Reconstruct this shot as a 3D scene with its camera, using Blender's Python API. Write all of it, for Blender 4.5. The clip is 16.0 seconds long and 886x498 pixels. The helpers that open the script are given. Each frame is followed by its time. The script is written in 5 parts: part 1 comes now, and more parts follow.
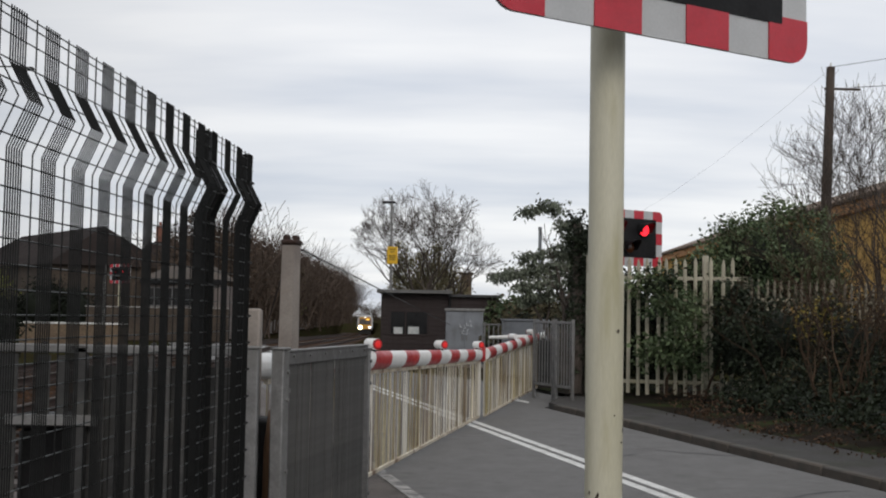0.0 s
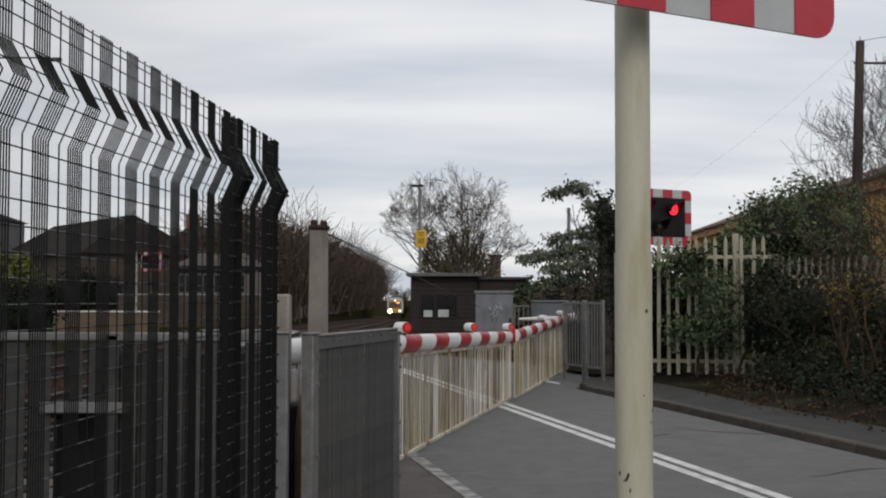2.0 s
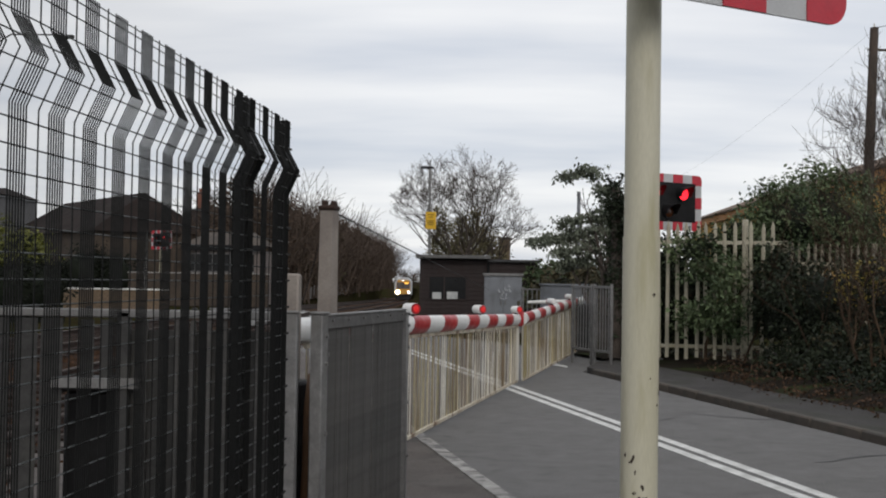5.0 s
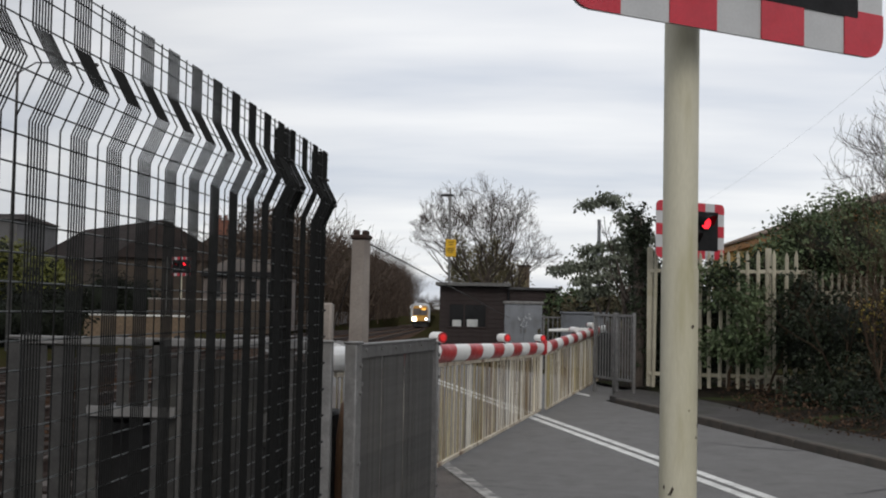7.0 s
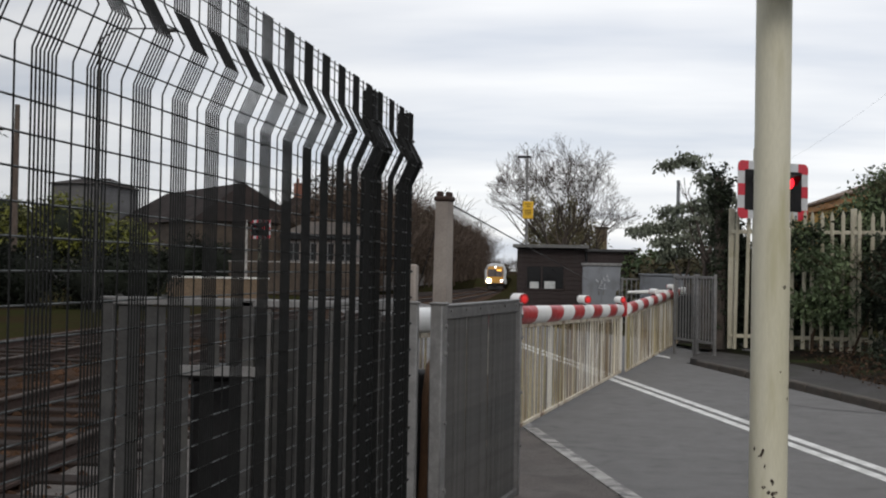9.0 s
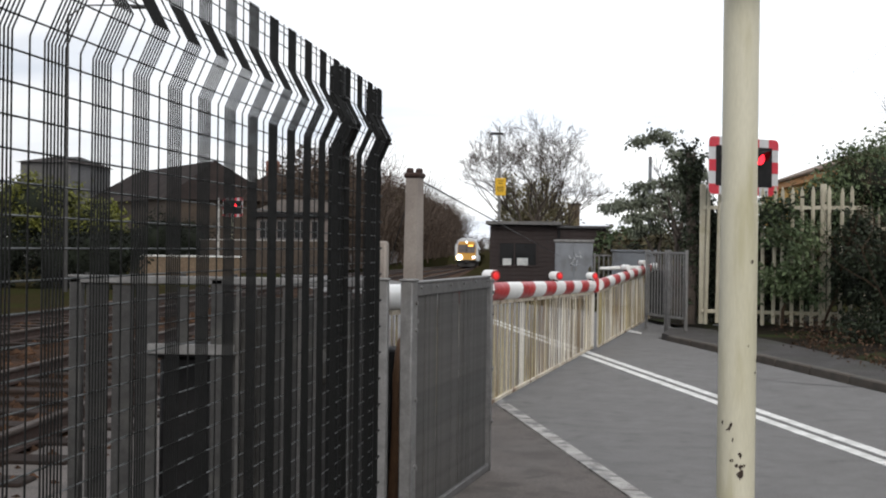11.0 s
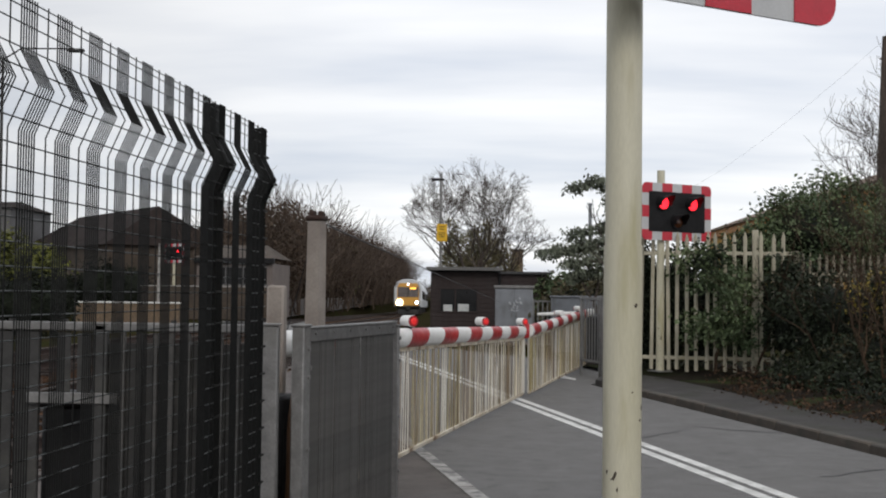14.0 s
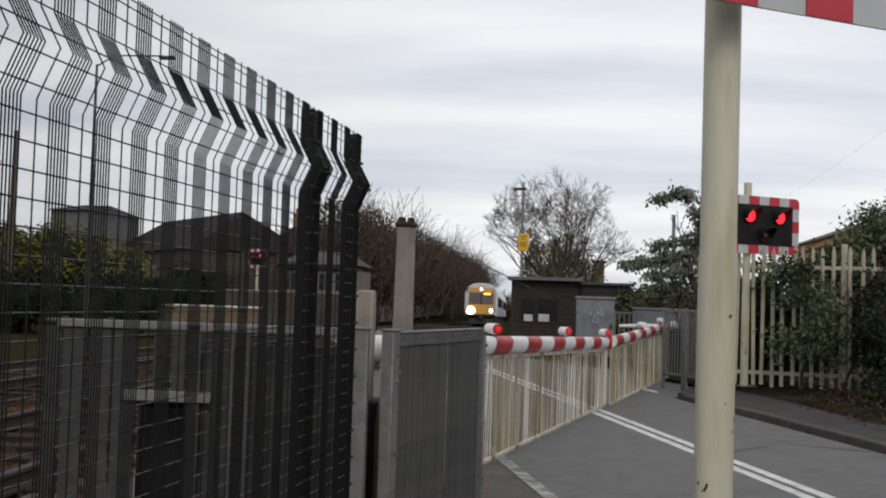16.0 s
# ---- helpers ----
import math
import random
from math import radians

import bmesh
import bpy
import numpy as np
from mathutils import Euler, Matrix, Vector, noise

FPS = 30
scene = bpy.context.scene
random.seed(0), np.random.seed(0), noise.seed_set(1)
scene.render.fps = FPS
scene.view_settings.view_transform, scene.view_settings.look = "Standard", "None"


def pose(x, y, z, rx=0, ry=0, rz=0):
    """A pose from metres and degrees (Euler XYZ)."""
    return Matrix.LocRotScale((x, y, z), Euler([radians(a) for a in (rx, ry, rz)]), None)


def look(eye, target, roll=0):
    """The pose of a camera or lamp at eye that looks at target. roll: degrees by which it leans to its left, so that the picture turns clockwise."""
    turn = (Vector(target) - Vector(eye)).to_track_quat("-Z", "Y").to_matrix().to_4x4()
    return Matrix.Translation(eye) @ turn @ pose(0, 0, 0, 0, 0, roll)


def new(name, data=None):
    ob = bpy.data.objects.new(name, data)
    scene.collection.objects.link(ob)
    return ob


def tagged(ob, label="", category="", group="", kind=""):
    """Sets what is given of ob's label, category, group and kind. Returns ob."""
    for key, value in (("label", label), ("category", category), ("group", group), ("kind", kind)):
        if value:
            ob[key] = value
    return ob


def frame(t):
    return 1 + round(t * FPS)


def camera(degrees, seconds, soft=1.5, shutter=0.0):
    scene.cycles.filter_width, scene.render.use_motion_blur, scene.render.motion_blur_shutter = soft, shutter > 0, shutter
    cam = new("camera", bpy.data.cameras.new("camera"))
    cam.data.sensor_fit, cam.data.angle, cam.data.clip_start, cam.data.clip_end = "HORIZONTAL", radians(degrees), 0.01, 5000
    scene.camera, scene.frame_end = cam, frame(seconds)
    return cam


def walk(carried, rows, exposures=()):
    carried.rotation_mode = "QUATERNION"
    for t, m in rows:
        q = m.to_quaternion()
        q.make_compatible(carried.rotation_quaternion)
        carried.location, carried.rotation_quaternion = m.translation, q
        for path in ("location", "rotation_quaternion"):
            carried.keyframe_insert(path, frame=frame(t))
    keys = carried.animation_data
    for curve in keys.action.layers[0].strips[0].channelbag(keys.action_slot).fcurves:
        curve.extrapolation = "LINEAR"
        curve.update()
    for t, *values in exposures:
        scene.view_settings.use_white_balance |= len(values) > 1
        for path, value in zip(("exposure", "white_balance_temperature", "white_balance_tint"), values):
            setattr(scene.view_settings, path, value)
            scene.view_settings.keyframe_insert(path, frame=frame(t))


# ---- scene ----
cam = camera(40.32, 16.0, soft=2.0)
# seconds, x, y, z, pitch, roll, yaw
PATH = [
    (0.0, 0.006, 0.002, 1.348, 3.25, -1.03, 0.01),
    (0.5, 0.014, 0.004, 1.345, 3.05, -1.05, 0.36),
    (1.0, 0.016, -0.003, 1.346, 3.19, -0.92, 0.55),
    (1.5, 0.018, -0.002, 1.345, 2.79, -0.68, 0.88),
    (2.0, 0.014, 0.002, 1.348, 2.42, -0.12, 1.43),
    (2.5, 0.013, -0.002, 1.348, 2.31, -0.11, 1.77),
    (3.0, 0.009, -0.001, 1.345, 2.02, -0.08, 2.26),
    (3.5, 0.013, 0.001, 1.343, 2.28, -0.62, 2.37),
    (4.0, 0.027, -0.002, 1.339, 1.54, -1.32, 2.02),
    (6.5, -0.032, -0.063, 1.356, 1.87, -0.08, 1.58),
    (7.0, -0.062, -0.053, 1.357, 2.84, -1.10, 2.68),
    (7.5, -0.125, -0.063, 1.369, 3.16, 1.29, 6.73),
    (8.0, -0.148, -0.054, 1.362, 2.72, -0.32, 8.12),
    (8.5, -0.134, -0.057, 1.347, 0.84, -1.24, 8.12),
    (9.0, -0.105, -0.062, 1.351, 0.98, -1.03, 6.28),
    (11.5, -0.087, -0.048, 1.347, -0.20, -0.72, 4.95),
    (12.0, -0.081, -0.048, 1.349, -0.07, -0.67, 4.80),
    (12.5, -0.041, -0.002, 1.350, 0.77, -0.61, 4.34),
    (13.0, 0.094, 0.091, 1.375, 2.91, -1.28, 2.98),
    (13.5, 0.144, 0.119, 1.360, 2.46, -0.40, 2.67),
    (14.0, 0.155, 0.115, 1.341, 2.15, -0.70, 2.61),
    (14.5, 0.156, 0.102, 1.337, 1.80, -1.06, 2.71),
    (15.0, 0.162, 0.095, 1.329, 2.01, -0.71, 2.81),
    (15.5, 0.141, 0.079, 1.331, 2.64, -0.42, 4.59),
    (16.0, 0.109, 0.086, 1.328, 2.51, -1.82, 6.35),
]
EXPOSURES = [(0, -0.05), (0.5, -0.1), (2, -0.2), (3, -0.2), (4, -0.15), (6.5, -0.05), (7.5, -0.06), (8.5, -0.2), (9, 0.05), (11.5, 0.58), (12.5, 0.72), (13, 0.45), (13.5, 0.22), (14.5, 0.02), (16, -0.05)]
walk(cam, [(t, pose(x, y, z, 90 + p, r, w)) for t, x, y, z, p, r, w in PATH], EXPOSURES)

# ---- sky and sun: a bright, streaked overcast ----
world = bpy.data.worlds.new("overcast")
scene.world = world
world.use_nodes = True
wn, wl = world.node_tree.nodes, world.node_tree.links
wn.clear()
w_out = wn.new("ShaderNodeOutputWorld")
w_bg = wn.new("ShaderNodeBackground")
w_sky = wn.new("ShaderNodeTexSky")
w_sky.sky_type, w_sky.sun_disc = "NISHITA", False
w_sky.sun_elevation, w_sky.sun_rotation = radians(38), radians(200)
w_tc = wn.new("ShaderNodeTexCoord")
w_sep = wn.new("ShaderNodeSeparateXYZ")
wl.new(w_tc.outputs["Generated"], w_sep.inputs[0])


def wmath(op, a, b):
    n = wn.new("ShaderNodeMath")
    n.operation = op
    for k, v in enumerate((a, b)):
        if isinstance(v, (int, float)):
            n.inputs[k].default_value = v
        else:
            wl.new(v, n.inputs[k])
    return n.outputs[0]


# cloud sheets lie on a flat layer overhead, so they flatten to bands towards the horizon
w_up = wmath("ADD", wmath("MAXIMUM", w_sep.outputs["Z"], 0.0), 0.16)
w_cx, w_cy = wmath("DIVIDE", w_sep.outputs["X"], w_up), wmath("DIVIDE", w_sep.outputs["Y"], w_up)
w_co = wn.new("ShaderNodeCombineXYZ")
wl.new(wmath("MULTIPLY", w_cx, 0.35), w_co.inputs[0])
wl.new(w_cy, w_co.inputs[1])
w_n1 = wn.new("ShaderNodeTexNoise")
w_n1.inputs["Scale"].default_value, w_n1.inputs["Detail"].default_value, w_n1.inputs["Roughness"].default_value = 1.5, 5, 0.5
wl.new(w_co.outputs[0], w_n1.inputs["Vector"])
w_ramp = wn.new("ShaderNodeValToRGB")
w_ramp.color_ramp.elements[0].position, w_ramp.color_ramp.elements[0].color = 0.32, (0.67, 0.715, 0.80, 1)
w_ramp.color_ramp.elements[1].position, w_ramp.color_ramp.elements[1].color = 0.60, (0.995, 1.0, 1.015, 1)
e = w_ramp.color_ramp.elements.new(0.47)
e.color = (0.85, 0.87, 0.915, 1)
wl.new(w_n1.outputs["Fac"], w_ramp.inputs[0])
w_mix = wn.new("ShaderNodeMixRGB")
w_mix.inputs[0].default_value = 0.9
w_scale = wn.new("ShaderNodeMixRGB")
w_scale.blend_type, w_scale.inputs[0].default_value = "MULTIPLY", 1.0
w_scale.inputs[2].default_value = (0.1, 0.1, 0.1, 1)
wl.new(w_sky.outputs[0], w_scale.inputs[1])
wl.new(w_scale.outputs[0], w_mix.inputs[1])
wl.new(w_ramp.outputs[0], w_mix.inputs[2])
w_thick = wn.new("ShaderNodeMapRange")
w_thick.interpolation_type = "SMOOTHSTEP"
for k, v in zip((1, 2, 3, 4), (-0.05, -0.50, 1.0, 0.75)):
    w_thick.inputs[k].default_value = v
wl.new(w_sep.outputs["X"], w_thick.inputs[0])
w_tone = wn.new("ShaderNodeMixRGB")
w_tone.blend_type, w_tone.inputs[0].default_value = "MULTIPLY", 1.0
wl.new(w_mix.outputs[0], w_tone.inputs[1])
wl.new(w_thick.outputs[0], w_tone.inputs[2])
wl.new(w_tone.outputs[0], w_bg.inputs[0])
w_bg.inputs[1].default_value = 1.0
wl.new(w_bg.outputs[0], w_out.inputs[0])

sun = new("sun", bpy.data.lights.new("sun", "SUN"))
sun.data.energy, sun.data.angle, sun.data.color = 0.85, radians(25), (1.0, 0.92, 0.82)
sun.matrix_world = look((8, -20, 20), (0, 10, 0))


# ---- materials ----
def mat(name, c1, c2=None, rough=0.7, metal=0.0, s=4.0, s2=60.0, bump=0.15, isle=0.0, ob=0.0, stain=None, stretch=(1, 1, 1), stain_s=2.0, stain_at=(0.5, 0.65), emit=None, spec=0.5, fine=0.25):
    """A surface: two tones mixed by coarse noise, a fine grain, relief, and a stain of a third tone."""
    m = bpy.data.materials.new(name)
    m.use_nodes = True
    nt, b = m.node_tree, m.node_tree.nodes["Principled BSDF"]
    nodes, links = nt.nodes, nt.links
    c2 = c2 or tuple(v * 0.75 for v in c1)
    tc = nodes.new("ShaderNodeTexCoord")
    mp = nodes.new("ShaderNodeMapping")
    mp.inputs["Scale"].default_value = stretch
    links.new(tc.outputs["Object"], mp.inputs[0])

    def tex(scale, detail=4.0):
        n = nodes.new("ShaderNodeTexNoise")
        n.inputs["Scale"].default_value, n.inputs["Detail"].default_value = scale, detail
        links.new(mp.outputs[0], n.inputs["Vector"])
        return n.outputs["Fac"]

    def spread(sock, lo, hi, a, z):
        n = nodes.new("ShaderNodeMapRange")
        for k, v in zip((1, 2, 3, 4), (lo, hi, a, z)):
            n.inputs[k].default_value = v
        links.new(sock, n.inputs[0])
        return n.outputs[0]

    def blend(kind, fac, a, c):
        n = nodes.new("ShaderNodeMixRGB")
        n.blend_type = kind
        for k, v in enumerate((fac, a, c)):
            if isinstance(v, (int, float)):
                n.inputs[k].default_value = v
            elif isinstance(v, tuple):
                n.inputs[k].default_value = (*v, 1)
            else:
                links.new(v, n.inputs[k])
        return n.outputs[0]

    col = blend("MIX", spread(tex(s), 0.35, 0.65, 0, 1), c1, c2)
    grain = tex(s2, 3.0)
    g = spread(grain, 0.3, 0.7, 1 - fine, 1 + fine)
    col = blend("MULTIPLY", 1.0, col, g)
    if stain:
        col = blend("MIX", spread(tex(stain_s, 6.0), stain_at[0], stain_at[1], 0, 1), col, stain)
    if isle:
        gi = nodes.new("ShaderNodeNewGeometry")
        col = blend("MULTIPLY", 1.0, col, spread(gi.outputs["Random Per Island"], 0, 1, 1 - isle, 1 + isle))
    if ob:
        oi = nodes.new("ShaderNodeObjectInfo")
        col = blend("MULTIPLY", 1.0, col, spread(oi.outputs["Random"], 0, 1, 1 - ob, 1 + ob))
    links.new(col, b.inputs["Base Color"])
    b.inputs["Metallic"].default_value = metal
    b.inputs["Specular IOR Level"].default_value = spec
    links.new(spread(tex(s * 3), 0.3, 0.7, max(0.03, rough - 0.1), min(1, rough + 0.1)), b.inputs["Roughness"])
    if bump:
        bp = nodes.new("ShaderNodeBump")
        bp.inputs["Strength"].default_value, bp.inputs["Distance"].default_value = bump, 0.01
        links.new(grain, bp.inputs["Height"])
        links.new(bp.outputs[0], b.inputs["Normal"])
    if emit:
        b.inputs["Emission Color"].default_value, b.inputs["Emission Strength"].default_value = (*emit[0], 1), emit[1]
    return m


M = {}
M["asphalt"] = mat("asphalt", (0.143, 0.140, 0.137), (0.122, 0.119, 0.116), 0.85, s=2.2, s2=120, bump=0.5, stain=(0.096, 0.094, 0.09), stain_s=5.0, stain_at=(0.55, 0.75), fine=0.35)
M["footway"] = mat("footway", (0.112, 0.097, 0.089), (0.088, 0.077, 0.071), 0.9, s=0.8, s2=110, bump=0.5, stain=(0.07, 0.062, 0.056), stain_s=4.0, fine=0.35)
M["kerb"] = mat("kerb_stone", (0.084, 0.070, 0.057), (0.052, 0.044, 0.036), 0.85, s=3, s2=80, ob=0.15, stain=(0.06, 0.06, 0.05), stain_s=4)
M["paint_line"] = mat("road_paint", (0.70, 0.70, 0.68), (0.5, 0.5, 0.48), 0.7, s=5, s2=120, stain=(0.2, 0.2, 0.2), stain_s=12, stain_at=(0.6, 0.75))
M["worn_line"] = mat("worn_line", (0.40, 0.39, 0.37), (0.22, 0.21, 0.2), 0.8, s=5, s2=100, stain=(0.12, 0.12, 0.12), stain_s=8)
M["earth"] = mat("earth", (0.024, 0.019, 0.015), (0.014, 0.012, 0.009), 1.0, s=1.5, s2=30, bump=0.8, stain=(0.03, 0.038, 0.014), stain_s=1.2, spec=0.04)
M["ground"] = mat("ground", (0.028, 0.030, 0.012), (0.032, 0.024, 0.014), 1.0, s=0.3, s2=12, bump=0.6, spec=0.0)
M["ballast"] = mat("ballast", (0.074, 0.042, 0.026), (0.03, 0.018, 0.012), 0.95, s=1.2, s2=40, bump=1.0, isle=0.4, spec=0.04)
M["rail"] = mat("rail_steel", (0.062, 0.050, 0.044), (0.04, 0.026, 0.02), 0.7, 0.3, s=6, s2=70, spec=0.25)
M["rust"] = mat("rusty_rail", (0.04, 0.02, 0.014), (0.028, 0.015, 0.011), 0.9, s=6, s2=70)
M["sleeper"] = mat("sleeper", (0.028, 0.019, 0.015), (0.018, 0.013, 0.011), 0.95, s=3, s2=40, spec=0.18)
M["galv"] = mat("galvanised_steel", (0.212, 0.210, 0.207), (0.152, 0.150, 0.148), 0.55, 0.35, s=14, s2=90, bump=0.05, stain=(0.16, 0.155, 0.145), stain_s=3, stain_at=(0.55, 0.75), fine=0.12)
M["galv_dark"] = mat("weathered_galvanised_steel", (0.094, 0.090, 0.086), (0.069, 0.066, 0.063), 0.65, 0.25, ob=0.14, s=9, s2=90, bump=0.05, stain=(0.06, 0.06, 0.058), stain_s=2.5, fine=0.12)
M["galv_mid"] = mat("grey_galvanised_frame", (0.140, 0.138, 0.136), (0.104, 0.102, 0.10), 0.6, 0.3, s=12, s2=90, bump=0.05, stain=(0.09, 0.088, 0.084), stain_s=3, stain_at=(0.55, 0.75), fine=0.12)
M["wire"] = mat("dark_green_coated_wire", (0.0078, 0.0080, 0.0078), (0.0055, 0.0058, 0.0056), 0.55, s=20, spec=0.18, s2=200, bump=0.0)
# lighter copy of the wire: sky light on the horizontals put into colour and gloss
M["cross_wire"] = mat("skylit_cross_wire", (0.02, 0.026, 0.024), (0.012, 0.016, 0.015), 0.4, s=20, s2=200, bump=0.0, spec=0.7)
M["galv_dull"] = mat("dull_galvanised_plate", (0.047, 0.046, 0.045), (0.031, 0.0305, 0.03), 0.65, 0.2, s=10, s2=90, bump=0.05, stain=(0.08, 0.078, 0.07), stain_s=3, stain_at=(0.55, 0.75), fine=0.12)
M["skirt_rust"] = mat("rusted_skirt_bar", (0.085, 0.05, 0.026), (0.24, 0.18, 0.11), 0.7, s=3, s2=60, ob=0.35, stretch=(1, 1, 0.35))
M["foliage_grey"] = mat("grey_green_leaf", (0.165, 0.182, 0.135), (0.09, 0.104, 0.078), 0.5, isle=0.5, bump=0, s=1.2, spec=0.18)
M["brown_wall"] = mat("dull_brown_wall", (0.07, 0.052, 0.038), (0.045, 0.035, 0.028), 0.9, s=1, s2=20)
M["palisade_dull"] = mat("weathered_palisade", (0.30, 0.27, 0.20), (0.20, 0.18, 0.135), 0.7, s=2, s2=50, ob=0.2, bump=0.05, stain=(0.08, 0.08, 0.05), stain_s=2.2, stain_at=(0.5, 0.7))
M["skirt_moss"] = mat("mossy_skirt_bar", (0.50, 0.43, 0.26), (0.33, 0.27, 0.12), 0.7, s=2.5, s2=60, ob=0.3, stain=(0.15, 0.12, 0.045), stain_s=2.4, stain_at=(0.5, 0.68), stretch=(1, 1, 0.4))
M["dim_wall"] = mat("dim_wall", (0.062, 0.056, 0.05), (0.044, 0.04, 0.038), 0.9, s=0.6, s2=15)
# base colour darkened to carry the shade the bushes throw on this footway
M["footway_far"] = mat("shaded_footway", (0.043, 0.039, 0.037), (0.031, 0.028, 0.027), 0.9, s=0.8, s2=110, bump=0.5, stain=(0.03, 0.03, 0.022), stain_s=1.3)
M["cream"] = mat("cream_paint", (0.56, 0.535, 0.42), (0.48, 0.455, 0.335), 0.45, s=2.5, s2=60, bump=0.03, stain=(0.36, 0.33, 0.19), stain_s=3.5, stain_at=(0.53, 0.75), stretch=(3, 3, 0.5), fine=0.05)
M["chip"] = mat("chipped_rust", (0.05, 0.035, 0.025), (0.03, 0.02, 0.015), 0.9)
M["red"] = mat("red_reflective", (0.52, 0.025, 0.045), (0.44, 0.02, 0.038), 0.4, s=8, s2=90, bump=0.02, fine=0.06)
M["white"] = mat("white_reflective", (0.50, 0.51, 0.52), (0.44, 0.45, 0.46), 0.4, s=5, s2=90, bump=0.02, fine=0.05)
M["white_paint"] = mat("white_paint", (0.78, 0.78, 0.77), (0.68, 0.68, 0.66), 0.4, s=3, s2=70, bump=0.03, stain=(0.45, 0.44, 0.4), stain_s=5, stain_at=(0.62, 0.8), fine=0.05)
M["boom_red"] = mat("boom_red", (0.42, 0.025, 0.03), (0.32, 0.02, 0.025), 0.4, s=5, s2=70, bump=0.03, fine=0.06)
M["black"] = mat("matt_black", (0.009, 0.009, 0.010), (0.014, 0.014, 0.015), 0.6, spec=0.2, s=4, s2=60, bump=0.03)
M["skirt"] = mat("white_skirt_bar", (0.76, 0.73, 0.65), (0.58, 0.53, 0.43), 0.55, s=2.0, s2=60, isle=0.3, ob=0.3, stain=(0.17, 0.115, 0.05), stain_s=2.2, stain_at=(0.46, 0.66), stretch=(1, 1, 0.35), fine=0.1)
M["skirt_rail"] = mat("skirt_rail", (0.60, 0.56, 0.46), (0.4, 0.33, 0.24), 0.6, s=4, s2=60, stain=(0.14, 0.08, 0.04), stain_s=5, stain_at=(0.52, 0.66))
M["hut"] = mat("dark_brown_cladding", (0.024, 0.0145, 0.0135), (0.018, 0.011, 0.0105), 0.75, s=2, s2=50, bump=0.1, ob=0.05)
M["roof_felt"] = mat("roof_felt", (0.06, 0.06, 0.062), (0.04, 0.04, 0.042), 0.85, s=3, s2=60)
M["glass"] = mat("dark_glass", (0.01, 0.011, 0.012), (0.008, 0.008, 0.009), 0.12, spec=0.25, s=2, s2=10, bump=0)
M["paper"] = mat("white_paper", (0.55, 0.56, 0.55), (0.4, 0.42, 0.42), 0.8)
M["cabinet"] = mat("grey_cabinet_paint", (0.20, 0.215, 0.235), (0.16, 0.17, 0.19), 0.5, s=2.5, s2=60, bump=0.04, stain=(0.11, 0.115, 0.12), stain_s=2.5, stain_at=(0.55, 0.75), fine=0.08)
M["chalk"] = mat("faded_white_scrawl", (0.52, 0.54, 0.56), (0.38, 0.40, 0.43), 0.7)
M["yellow"] = mat("yellow_sign", (0.70, 0.42, 0.01), (0.62, 0.36, 0.01), 0.45, s=3, s2=60, bump=0.02, fine=0.05)
M["concrete"] = mat("concrete", (0.29, 0.255, 0.225), (0.22, 0.19, 0.17), 0.9, s=5, s2=80, stain=(0.18, 0.13, 0.10), stain_s=4, stain_at=(0.55, 0.75), fine=0.1)
M["bark"] = mat("bark", (0.075, 0.06, 0.05), (0.05, 0.04, 0.034), 0.95, s=5, s2=40, bump=0.6)
M["twig"] = mat("twig", (0.10, 0.085, 0.075), (0.07, 0.06, 0.05), 0.95, isle=0.2, bump=0)
M["brush"] = mat("bare_brush", (0.078, 0.055, 0.041), (0.054, 0.040, 0.030), 1.0, isle=0.4, bump=0, s=0.15, stain=(0.045, 0.045, 0.018), stain_s=0.12, stain_at=(0.6, 0.75), spec=0.18)
M["oak_twig"] = mat("grey_brown_twig", (0.078, 0.064, 0.055), (0.055, 0.045, 0.038), 0.95, isle=0.2, bump=0)
M["brush_twig"] = mat("brown_twig", (0.082, 0.062, 0.050), (0.058, 0.045, 0.036), 1.0, isle=0.3, bump=0, s=0.2, spec=0.1)
M["leaf"] = mat("laurel_leaf", (0.112, 0.145, 0.072), (0.052, 0.076, 0.038), 0.45, isle=0.45, bump=0, s=1.2, spec=0.18)
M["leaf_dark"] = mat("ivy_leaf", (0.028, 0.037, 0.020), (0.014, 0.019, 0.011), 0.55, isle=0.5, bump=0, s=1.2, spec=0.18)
M["ivy_dull"] = mat("dull_ivy_leaf", (0.20, 0.172, 0.105), (0.13, 0.12, 0.072), 0.7, isle=0.45, bump=0, s=1.2, spec=0.1)
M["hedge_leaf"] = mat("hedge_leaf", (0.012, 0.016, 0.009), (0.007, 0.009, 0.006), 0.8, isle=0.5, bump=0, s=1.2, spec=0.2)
M["leaf_dull"] = mat("dull_leaf", (0.075, 0.062, 0.035), (0.05, 0.046, 0.026), 0.7, isle=0.4, bump=0, s=1.2, spec=0.18)
M["leaf_yellow"] = mat("yellow_leaf", (0.26, 0.20, 0.02), (0.18, 0.14, 0.02), 0.6, isle=0.4, bump=0)
M["leaf_lime"] = mat("lime_leaf", (0.118, 0.126, 0.012), (0.062, 0.068, 0.009), 0.6, isle=0.4, bump=0, s=0.8)
M["litter"] = mat("dead_leaf", (0.07, 0.042, 0.026), (0.045, 0.028, 0.018), 0.9, isle=0.5, bump=0, spec=0.18)
M["stem"] = mat("dry_stem", (0.066, 0.043, 0.028), (0.043, 0.029, 0.02), 0.9, isle=0.35, bump=0, spec=0.18)
